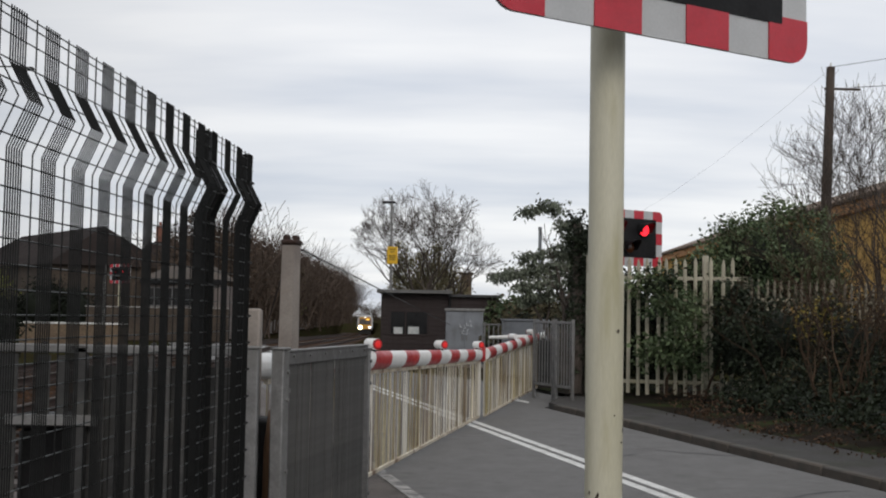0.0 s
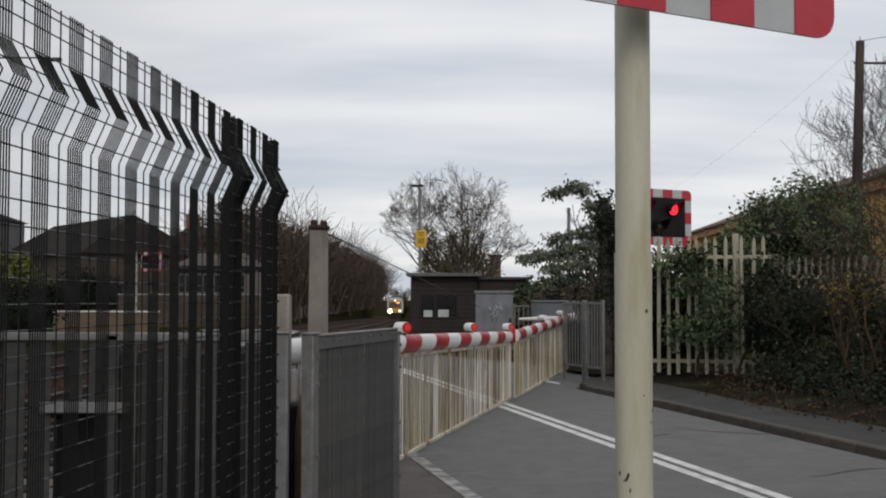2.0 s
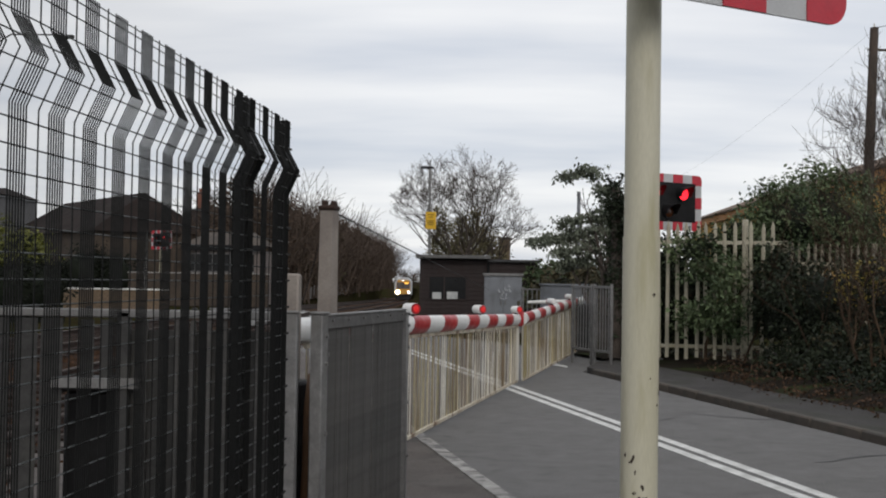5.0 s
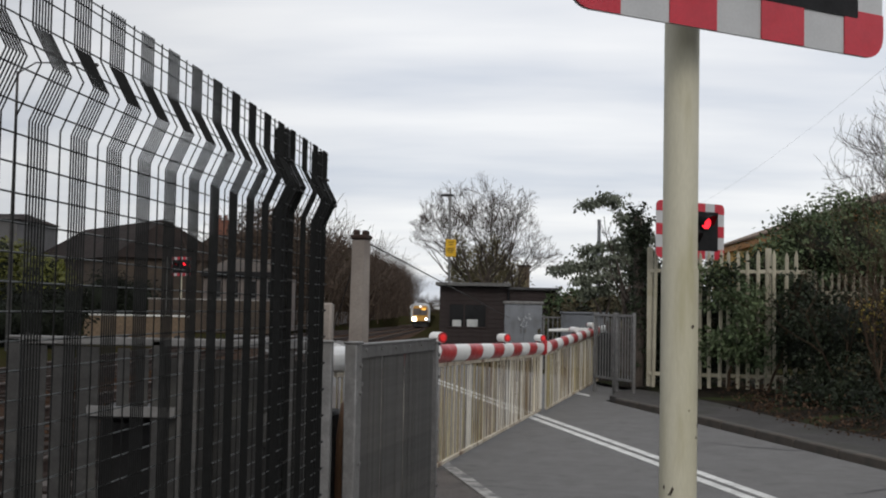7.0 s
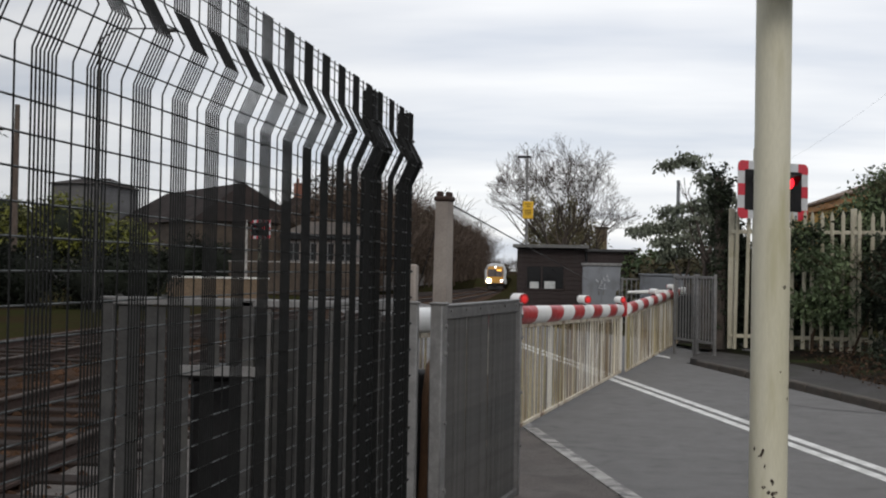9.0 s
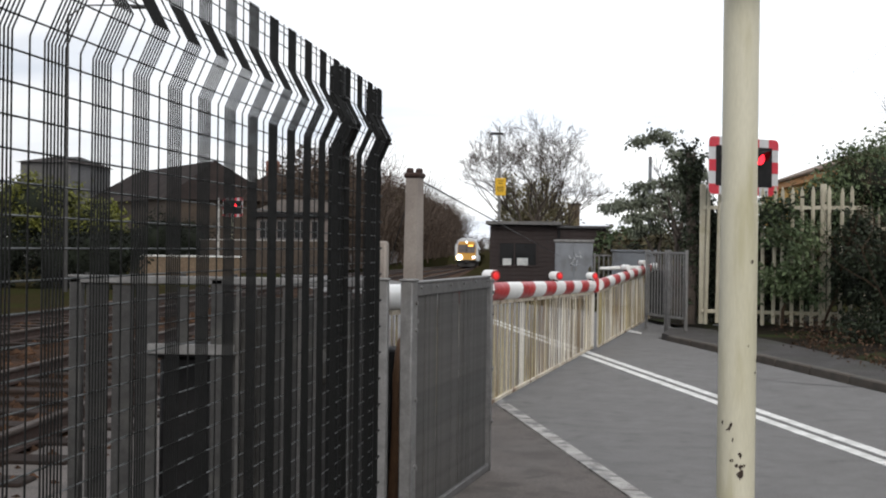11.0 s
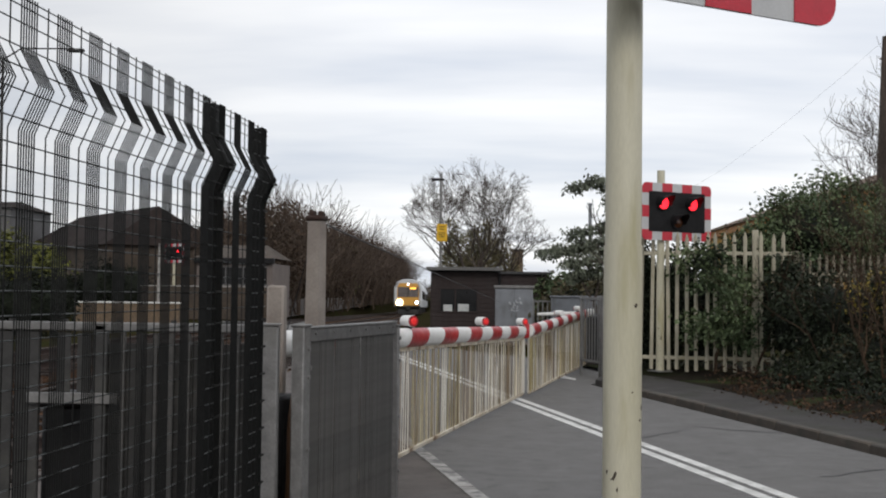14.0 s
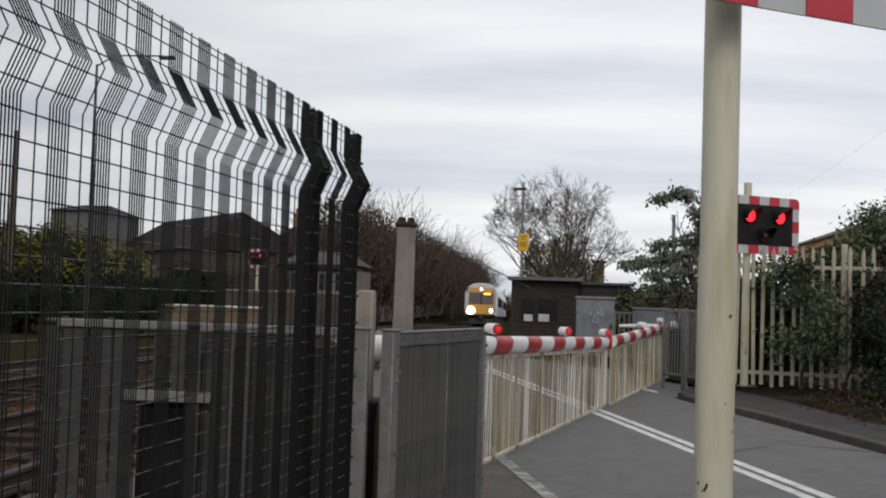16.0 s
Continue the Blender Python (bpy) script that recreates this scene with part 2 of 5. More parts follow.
M["palisade"] = mat("cream_palisade", (0.44, 0.41, 0.32), (0.34, 0.315, 0.235), 0.6, s=2, s2=50, ob=0.12, bump=0.05, stain=(0.24, 0.23, 0.14), stain_s=2.2, stain_at=(0.56, 0.75), fine=0.1)
M["ochre"] = mat("ochre_wall", (0.58, 0.35, 0.09), (0.50, 0.30, 0.08), 0.85, s=0.5, s2=12)
M["fascia"] = mat("orange_fascia", (0.52, 0.25, 0.08), (0.42, 0.20, 0.07), 0.7, s=1, s2=20)
M["roof_sheet"] = mat("roof_sheet", (0.16, 0.10, 0.06), (0.12, 0.08, 0.05), 0.8, s=0.8, s2=20)
M["tele"] = mat("creosoted_pole", (0.10, 0.075, 0.06), (0.065, 0.05, 0.042), 0.9, s=4, s2=50, stretch=(4, 4, 0.6), bump=0.4)
M["brick"] = mat("red_brick", (0.22, 0.09, 0.06), (0.16, 0.07, 0.05), 0.9, s=1, s2=25)
M["grey_wall"] = mat("grey_wall", (0.13, 0.128, 0.13), (0.1, 0.098, 0.1), 0.9, s=0.6, s2=15)
M["pink_wall"] = mat("pinkish_wall", (0.17, 0.145, 0.133), (0.125, 0.105, 0.098), 0.9, s=0.6, s2=15)
M["ochre_dull"] = mat("dull_ochre_wall", (0.16, 0.115, 0.075), (0.11, 0.08, 0.055), 0.9, s=0.8, s2=15)
M["render"] = mat("pale_wall", (0.32, 0.30, 0.28), (0.25, 0.24, 0.22), 0.9, s=0.6, s2=15)
M["tiles"] = mat("dark_roof_tiles", (0.030, 0.023, 0.021), (0.020, 0.016, 0.015), 0.9, s=0.7, s2=16, spec=0.1)
M["cab_glass"] = mat("cab_glass", (0.15, 0.125, 0.12), (0.11, 0.095, 0.09), 0.2, s=2, s2=10, bump=0)
M["train_yellow"] = mat("train_yellow", (0.70, 0.37, 0.07), (0.64, 0.33, 0.06), 0.35, s=1, s2=30, bump=0, fine=0.04)
M["train_white"] = mat("train_pale", (0.62, 0.64, 0.66), (0.52, 0.54, 0.56), 0.35, s=1, s2=30, bump=0, fine=0.04)
M["train_dark"] = mat("train_underframe", (0.03, 0.028, 0.027), (0.02, 0.02, 0.02), 0.8)
M["headlamp"] = mat("headlamp", (0.9, 0.85, 0.7), emit=((1.0, 0.80, 0.45), 14.0), bump=0)
M["lamp_halo"] = mat("headlamp_glass", (0.9, 0.8, 0.6), emit=((1.0, 0.66, 0.32), 1.1), bump=0)
M["marker"] = mat("marker_lamp", (0.9, 0.9, 0.85), emit=((0.95, 0.97, 1.0), 5.0), bump=0)
M["orange_lamp"] = mat("destination_display", (0.9, 0.5, 0.1), emit=((1.0, 0.45, 0.05), 2.5), bump=0)
M["red_lit"] = mat("lit_red_lamp", (0.6, 0.02, 0.02), emit=((1.0, 0.02, 0.035), 2.2), bump=0)
M["red_lens"] = mat("red_lens", (0.30, 0.012, 0.02), (0.22, 0.01, 0.015), 0.2, bump=0)
M["boom_lens"] = mat("boom_lamp_lens", (0.55, 0.03, 0.03), emit=((1.0, 0.03, 0.03), 0.35), bump=0, rough=0.25)
M["amber_lens"] = mat("amber_lens", (0.08, 0.03, 0.01), (0.06, 0.02, 0.01), 0.2, bump=0)
M["wood_brown"] = mat("brown_timber", (0.16, 0.085, 0.045), (0.10, 0.055, 0.03), 0.8, s=3, s2=40, stretch=(4, 4, 0.6))


# ---- mesh tools ----
class Mesh:
    """Vertices and faces gathered into one mesh."""

    def __init__(self):
        self.v, self.f, self.k = [], [], []

    def add(self, verts, faces, slot=0, m=None):
        n = len(self.v)
        self.v += [tuple(m @ Vector(p)) for p in verts] if m else [tuple(p) for p in verts]
        self.f += [tuple(n + i for i in face) for face in faces]
        self.k += [slot] * len(faces)
        return self

    def box(self, c, size, bev=0.0, m=None, slot=0):
        hx, hy, hz = (s / 2 for s in size)
        b = min(bev, 0.45 * min(size))
        if b <= 0:
            vs = [(c[0] + x * hx, c[1] + y * hy, c[2] + z * hz) for x in (-1, 1) for y in (-1, 1) for z in (-1, 1)]
            return self.add(vs, [(0, 1, 3, 2), (4, 6, 7, 5), (0, 4, 5, 1), (2, 3, 7, 6), (0, 2, 6, 4), (1, 5, 7, 3)], slot, m)
        vs, at = [], {}
        for x in (-1, 1):
            for y in (-1, 1):
                for z in (-1, 1):
                    for a, p in enumerate(((hx, hy - b, hz - b), (hx - b, hy, hz - b), (hx - b, hy - b, hz))):
                        at[x, y, z, a] = len(vs)
                        vs.append((c[0] + x * p[0], c[1] + y * p[1], c[2] + z * p[2]))
        fs = []
        for s in (-1, 1):
            for a in range(3):
                ring = [(-1, -1), (1, -1), (1, 1), (-1, 1)]
                key = lambda u, w: [(s, u, w, 0), (u, s, w, 1), (u, w, s, 2)][a]
                fs.append([at[key(u, w)] for u, w in ring])
        for u in (-1, 1):
            for w in (-1, 1):
                fs.append([at[-1, u, w, 1], at[1, u, w, 1], at[1, u, w, 2], at[-1, u, w, 2]])
                fs.append([at[u, -1, w, 0], at[u, 1, w, 0], at[u, 1, w, 2], at[u, -1, w, 2]])
                fs.append([at[u, w, -1, 0], at[u, w, 1, 0], at[u, w, 1, 1], at[u, w, -1, 1]])
                for z in (-1, 1):
                    fs.append([at[u, w, z, 0], at[u, w, z, 1], at[u, w, z, 2]])
        return self.add(vs, fs, slot, m)

    def tube(self, pts, radii, n=8, caps=True, slot=0, m=None):
        pts = [Vector(p) for p in pts]
        if isinstance(radii, (int, float)):
            radii = [radii] * len(pts)
        vs, fs = [], []
        for i, p in enumerate(pts):
            d = (pts[min(i + 1, len(pts) - 1)] - pts[max(i - 1, 0)]).normalized()
            a = d.cross(Vector((0, 0, 1)) if abs(d.z) < 0.95 else Vector((1, 0, 0))).normalized()
            b = d.cross(a)
            for j in range(n):
                t = 2 * math.pi * j / n
                vs.append(p + (a * math.cos(t) + b * math.sin(t)) * radii[i])
        for i in range(len(pts) - 1):
            for j in range(n):
                k = (j + 1) % n
                fs.append((i * n + j, i * n + k, (i + 1) * n + k, (i + 1) * n + j))
        if caps:
            fs.append(tuple(range(n)))
            fs.append(tuple(range((len(pts) - 1) * n, len(pts) * n)))
        return self.add(vs, fs, slot, m)

    def sheet(self, outline, z0, z1, slot=0, m=None):
        """A flat slab with the outline, from z0 up to z1."""
        n = len(outline)
        vs = [(x, y, z) for z in (z0, z1) for x, y in outline]
        return self.add(vs, [tuple(range(n)), tuple(range(n, 2 * n))] + [(i, (i + 1) % n, n + (i + 1) % n, n + i) for i in range(n)], slot, m)

    def mesh(self, name, mats, smooth=None):
        me = bpy.data.meshes.new(name)
        me.from_pydata(self.v, [], self.f)
        for m in mats:
            me.materials.append(m)
        if len(mats) > 1:
            me.polygons.foreach_set("material_index", self.k)
        if len(self.f) < 30000:
            bm = bmesh.new()
            bm.from_mesh(me)
            bmesh.ops.recalc_face_normals(bm, faces=bm.faces)
            bm.to_mesh(me)
            bm.free()
        if smooth:
            me.polygons.foreach_set("use_smooth", [True] * len(me.polygons))
            me.set_sharp_from_angle(angle=radians(smooth))
        me.update()
        return me


def thing(name, label, category, m, group="", kind=""):
    ob = new(name)
    ob.empty_display_size = 0.1
    ob.matrix_world = m
    return tagged(ob, label, category, group, kind)


def part(name, mb, mats, parent, label="", smooth=40, m=None):
    mats = mats if isinstance(mats, (list, tuple)) else [mats]
    ob = new(name, mb if isinstance(mb, bpy.types.Mesh) else mb.mesh(name, mats, smooth))
    ob.parent = parent
    if m:
        ob.matrix_basis = m
    return tagged(ob, label)


def solid(name, mb, mats, label, category, m=None, group="", kind="", smooth=40):
    mats = mats if isinstance(mats, (list, tuple)) else [mats]
    ob = new(name, mb.mesh(name, mats, smooth))
    if m:
        ob.matrix_world = m
    return tagged(ob, label, category, group, kind)


def B(c, size, bev=0.0, m=None):
    return Mesh().box(c, size, bev, m)


def C(p0, p1, r0, r1=None, n=12):
    return Mesh().tube([p0, p1], [r0, r0 if r1 is None else r1], n)


def leaves(mb, rng, centres, spread, count, size, slot=0, droop=0.3):
    """Small folded leaves scattered in clumps round the centres."""
    for c in centres:
        for _ in range(count):
            p = Vector(c) + Vector((rng.gauss(0, spread), rng.gauss(0, spread), rng.gauss(0, spread * 0.8)))
            d = Vector((rng.uniform(-1, 1), rng.uniform(-1, 1), rng.uniform(-1, 0.6) - droop)).normalized()
            a = d.cross(Vector((rng.uniform(-1, 1), rng.uniform(-1, 1), rng.uniform(-1, 1)))).normalized()
            u = d.cross(a)
            s = size * rng.uniform(0.6, 1.3)
            w = s * 0.26
            q = p + d * s * 0.5
            mb.add([p, q + a * w + u * w * 0.4, p + d * s, q - a * w + u * w * 0.4], [(0, 1, 2), (0, 2, 3)], slot)


def branch(mb, rng, p, d, length, r, depth, tips, up=0.15, wild=0.35, n=5, kids=(2, 4), shrink=0.68, rmin=0.004, keep=None, limbs=None):
    """A limb that wanders and forks; the tips are gathered for foliage."""
    steps = 4 if depth > 1 else 3
    first = Vector(d)
    for attempt in range(2):
        d = first.copy()
        pts, rad, dirs = [Vector(p)], [r], [d.copy()]
        for i in range(steps):
            d = (d + Vector((rng.gauss(0, wild * 0.4), rng.gauss(0, wild * 0.4), rng.gauss(0, wild * 0.3) + up * 0.4))).normalized()
            pts.append(pts[-1] + d * length / steps)
            rad.append(max(rmin, r * (1 - 0.5 * (i + 1) / steps)))
            dirs.append(d)
        if not keep or keep(pts[-1]):
            break
        length *= 0.7
    else:
        return
    (limbs if limbs and r > 0.03 else mb).tube(pts, rad, n if r > 0.02 else 3, caps=False)
    if depth <= 0:
        tips.append(pts[-1])
        return
    for k in range(rng.randint(*kids)):
        i = rng.randint(max(1, steps - 2), steps) if k else steps
        side = Vector((rng.gauss(0, 1), rng.gauss(0, 1), rng.gauss(0, 0.6))).normalized()
        nd = (dirs[i] + side * rng.uniform(0.35, 0.95)).normalized()
        branch(mb, rng, pts[i], nd, length * shrink * rng.uniform(0.75, 1.15), max(rmin, rad[i] * 0.75), depth - 1, tips, up, wild, n, kids, shrink, rmin, keep, limbs)


# ---- the ground, road and pavements ----
def edge_x(y):
    return -0.49 - 0.235 * (y - 10.4)


def kerb_x(y):
    return 2.48 - 0.232 * (y - 15.12) - 0.035 * max(0.0, y - 15.6)


def centre_x(y):
    return 0.37 - 0.2285 * (y - 15.7)


def track_x(y):
    """The line runs straight, then bends away gently in the distance."""
    return -4.35 - 0.0395 * (y - 10) - 0.0000855 * max(0.0, y - 85) ** 2


def fall(y):
    """The line drops away gently beyond the crossing."""
    return 0.0119 * max(0.0, y - 45)


def barrier_x(y):
    return -0.60 + 0.178 * (y - 9.65)


ground = Mesh()
rows = (-300, 45, 120, 240, 420, 440, 2500)
cols = (-1500, -5.9, -5.4, 1.8, 2.6, 1500)
gv = [(track_x(min(y, 420)) + o, y, -0.06 - (fall(y) if k in (2, 3) and y < 430 else 0)) for y in rows for k, o in enumerate(cols)]
ground.add(gv, [(j * 6 + i, j * 6 + i + 1, j * 6 + i + 7, j * 6 + i + 6) for j in range(6) for i in range(5)])
solid("ground", ground, M["ground"], "rough grass and earth reaching the horizon", "ground", kind="structure")

road = Mesh()
road.sheet([(edge_x(-12), -12), (kerb_x(-12), -12), (kerb_x(18.6), 18.6), (1.75, 18.9), (2.45, 20.6), (2.0, 24), (-1.0, 30), (edge_x(55) + 2.6, 55), (edge_x(55) - 1.5, 55), (edge_x(24), 24)], -0.3, 0.0)
solid("road", road, M["asphalt"], "worn grey asphalt road leading over the crossing", "road", kind="structure")
apron = Mesh()
apron.sheet([(-3.4, -12), (edge_x(-12) - 0.002, -12), (edge_x(24) - 0.002, 24), (-4.5, 24), (-3.2, 5)], -0.3, 0.004)
solid("pavement_near", apron, M["footway"], "dark reddish asphalt footway beside the road", "pavement", kind="structure")

lines = thing("road_marking", "double solid white line along the road centre", "road marking", pose(0, 0, 0), kind="structure")
for off in (-0.085, 0.085):
    part("line", Mesh().sheet([(centre_x(y) + off + w, y) for y, w in ((-10, -0.05), (-10, 0.05), (50, 0.05), (50, -0.05))], 0.001, 0.006), M["paint_line"], lines)
edge = thing("edge_line", "worn pale kerb line flush with the asphalt", "road marking", pose(0, 0, 0), kind="structure")
rng = random.Random(3)
y = -6.0
while y < 13.5:
    l = 0.9
    part("edge_stone", Mesh().sheet([(edge_x(y + 0.01) - 0.055, y + 0.01), (edge_x(y + 0.01) + 0.055, y + 0.01), (edge_x(y + l) + 0.055, y + l), (edge_x(y + l) - 0.055, y + l)], -0.1, 0.012 + rng.uniform(0, 0.004)), M["worn_line"], edge)
    y += l + 0.008
stop = thing("stop_mark", "short white stop mark by the barrier", "road marking", pose(0, 0, 0), kind="structure")
part("mark", Mesh().sheet([(1.13, 20.2), (1.40, 19.45), (1.43, 19.75), (1.19, 20.65)], 0.001, 0.006), M["paint_line"], stop)
part("mark", Mesh().sheet([(1.86, 20.4), (2.02, 20.15), (2.06, 20.4), (1.92, 20.6)], 0.001, 0.006), M["worn_line"], stop)

pave = Mesh()
pave.sheet([(kerb_x(-12) + 0.13, -12), (kerb_x(-12) + 1.2, -12), (kerb_x(12) + 1.1, 12), (kerb_x(15) + 1.05, 15), (3.15, 17.6), (2.75, 19.4), (2.3, 20.5), (1.95, 20.1), (kerb_x(18.75) + 0.13, 18.75)], -0.3, 0.066)
solid("pavement_far", pave, M["footway_far"], "raised asphalt footway behind a stone kerb", "pavement", kind="structure")
kerb = thing("kerb", "row of weathered stone kerbs along the footway", "kerb", pose(0, 0, 0), kind="structure")
y = -11.5
while y < 18.2:
    l = 0.9
    a = math.atan2(0.232 if y < 15.2 else 0.267, 1)
    m = pose(kerb_x(y + l / 2) + 0.065, y + l / 2, 0, 0, 0, math.degrees(a))
    part("kerb_stone", Mesh().box((0, 0, 0.0 + rng.uniform(-0.004, 0.006)), (0.125, l * 1.032 - 0.012, 0.147), 0.015), M["kerb"], kerb, m=m)
    y += l

bank = Mesh()
nx, ny = 34, 46
for j in range(ny):
    for i in range(nx):
        yy = 4 + j * 0.46
        base = kerb_x(min(yy, 15.2)) + 1.42 if yy < 15.2 else 3.8 + (yy - 15.2) * 0.2
        low = kerb_x(min(yy, 15.2)) + 0.95 if yy < 15.2 else 3.6 - (yy - 15.2) * 0.25
        x = low + (i / (nx - 1)) ** 1.5 * 9.5
        rise = max(0.0, min(1.0, (x - base) / 3.0))
        z = 0.06 + 0.45 * rise + 0.09 * noise.noise((x * 1.3, yy * 1.3, 0)) * max(0.12, min(1, (x - base) * 3))
        bank.v.append((x, yy, z))
for j in range(ny - 1):
    for i in range(nx - 1):
        a = j * nx + i
        bank.f.append((a, a + 1, a + nx + 1, a + nx))
        bank.k.append(0)
solid("earth_bank", bank, M["earth"], "dark bare earth bank strewn with dead leaves", "bank", kind="structure", smooth=80)

# ---- the railway ----
bed = Mesh()
bed.sheet([(track_x(y) + o, y) for y, o in ((-12, 1.6), (-12, -5.35), (45, -5.35), (45, 1.6))], -0.3, -0.012)
LINE_Y = (45, 85, 110, 135, 160, 190, 220, 260, 300, 350, 420)
bed.add([(track_x(y) + o, y, -0.012 - fall(y)) for y in LINE_Y for o in (1.6, -5.35)], [(2 * i, 2 * i + 1, 2 * i + 3, 2 * i + 2) for i in range(len(LINE_Y) - 1)])
solid("trackbed", bed, M["ballast"], "brown stained ballast of a double track", "ballast", kind="structure")
stones = Mesh()
rng = random.Random(5)
for _ in range(3800):
    y = rng.uniform(4, 30)
    x = track_x(y) + rng.uniform(-5.2, 1.4)
    s = rng.uniform(0.03, 0.06)
    q = [(x + rng.uniform(-s, s) * 0.4 + dx * s, y + dy * s, -0.02 + dz * s * rng.uniform(0.7, 1.3)) for dx, dy, dz in ((-1, 0, 0.3), (0, -1, 0.2), (1, 0, 0.3), (0, 1, 0.2), (0, 0, 1.0), (0, 0, -0.6))]
    stones.add(q, [(0, 1, 4), (1, 2, 4), (2, 3, 4), (3, 0, 4), (1, 0, 5), (2, 1, 5), (3, 2, 5), (0, 3, 5)])
solid("ballast_stones", stones, M["ballast"], "loose brown ballast stones between the rails", "ballast", kind="stuff", smooth=None)
for name, c in (("near", 0.0), ("far", -3.4)):
    tr = thing("railway_track", "rusty railway track on sleepers in brown ballast", "railway track", pose(track_x(0) + c, 0, 0, 0, 0, math.degrees(math.atan(0.0395))), "railway tracks", kind="structure")
    turn = math.atan(0.0395)
    to_line = pose(track_x(0) + c, 0, 0, 0, 0, math.degrees(turn)).inverted()

    def swept(mb, o, w, z0, z1):
        """A bar along the line from the crossing to the far bend."""
        vs = []
        for y in LINE_Y:
            for dx, z in ((-w / 2, z0), (w / 2, z0), (w / 2, z1), (-w / 2, z1)):
                vs.append(to_line @ Vector((track_x(y) + c + o + dx, y, z - fall(y))))
        return mb.add(vs, [(4 * i + j, 4 * i + (j + 1) % 4, 4 * i + 4 + (j + 1) % 4, 4 * i + 4 + j) for i in range(len(LINE_Y) - 1) for j in range(4)])

    for o in (-0.75, 0.75):
        r = Mesh()
        r.box((o, 16, 0.025), (0.14, 58, 0.02)).box((o, 16, 0.075), (0.022, 58, 0.1))
        swept(swept(r, o, 0.14, 0.015, 0.035), o, 0.022, 0.035, 0.12)
        part("rail_web", r, M["rust"], tr)
        part("rail_head", swept(Mesh().box((o, 16, 0.132), (0.07, 58, 0.035), 0.008), o, 0.07, 0.115, 0.15), M["rail"], tr)
    sl = B((0, 0, -0.02), (2.5, 0.25, 0.09), 0.012).mesh("sleeper", [M["sleeper"]], 40)
    for k in range(46):
        part("sleeper", sl, M["sleeper"], tr, m=pose(0, 3.0 + k * 0.68, 0))

rng = random.Random(17)
for x0, y0, dx, dy, n in ((2.15, 12.9, 0.16, -0.08, 6), (1.2, 11.2, 0.1, 0.16, 7), (0.7, 13.6, 0.05, -0.2, 6), (2.6, 9.4, 0.15, 0.1, 5)):
    strip, x, y = Mesh(), x0, y0
    pts = []
    for k in range(n + 1):
        pts.append((x, y, 0.012 + rng.uniform(0, 0.012) * (0 < k < n)))
        x, y = x + dx + rng.gauss(0, 0.03), y + dy + rng.gauss(0, 0.05)
    for (xa, ya, wa), (xb, yb, wb) in zip(pts, pts[1:]):
        strip.add([(xa, ya - wa, 0.003), (xb, yb - wb, 0.003), (xb, yb + wb, 0.003), (xa, ya + wa, 0.003)], [(0, 1, 2, 3)])
    solid("tar_seam", strip, M["roof_felt"], "thin dark tar seam in the asphalt", "road marking", kind="structure", smooth=None)


# ---- the mesh fence ----
FOLD = ((2.01, 0.0), (1.885, 0.0), (1.80, 0.045), (1.70, 0.0), (0.03, 0.0))


def fold_x(z):
    for (z1, x1), (z0, x0) in zip(FOLD, FOLD[1:]):
        if z0 <= z <= z1:
            return x0 + (x1 - x0) * (z - z0) / (z1 - z0)
    return 0.0


def mesh_fence():
    """Runs away from the viewer; local y is along the fence."""
    a = -math.degrees(math.atan(0.0562))
    f = thing("mesh_fence", "tall dark green welded wire mesh fence with a folded ridge", "fence", pose(-1.0865, 0, 0, 0, 0, a))
    rr = 0.002
    last = 5.06 / math.cos(radians(a))

    def wires(y0, y1, first):
        up, across = Mesh(), Mesh()
        y = first
        while y < y1:
            for o in [0.0135 * k for k in range(7)] + [0.142]:
                if y0 <= y + o <= y1:
                    up.tube([(x, y + o, z) for z, x in FOLD], rr, 4)
            y += 0.1965
        for z in [0.06 + 0.0555 * k for k in range(35)] + [1.985, 2.004]:
            across.tube([(fold_x(z) - 2 * rr, y0, z), (fold_x(z) - 2 * rr, y1, z)], rr, 4)
        return up, across

    for k, (y0, y1) in enumerate(((-1.2, 4.43), (4.45, last))):
        up, across = wires(y0, y1, 1.803 - 0.1965 * 20)
        panel = part("mesh_panel", up, M["wire"], f, smooth=None)
        part("cross_wire_set", across, M["cross_wire"], panel, smooth=None)
    for y, w in ((4.385, 0.09), (5.03, 0.09)):
        p = Mesh()
        prof = [(x - 0.012, z) for z, x in FOLD[:4]] + [(-0.012, 0.0)]
        back = [(x - 0.046, z) for x, z in prof]
        n = len(prof)
        vs = [(x, y + s * w / 2, z) for s in (-1, 1) for x, z in prof + back[::-1]]
        p.add(vs, [tuple(range(2 * n)), tuple(range(2 * n, 4 * n))] + [(i, (i + 1) % (2 * n), 2 * n + (i + 1) % (2 * n), 2 * n + i) for i in range(2 * n)])
        post = part("post", p, M["wire"], f, "dark green steel post following the ridge")
        clip = B((0, 0, 0), (0.012, w * 0.9, 0.008)).mesh("clip", [M["wire"]], None)
        for k in range(17):
            z = 0.12 + 0.111 * k
            part("clip", clip, M["wire"], post, m=pose(fold_x(z) - 0.004, y, z))
    return f


mesh_fence()


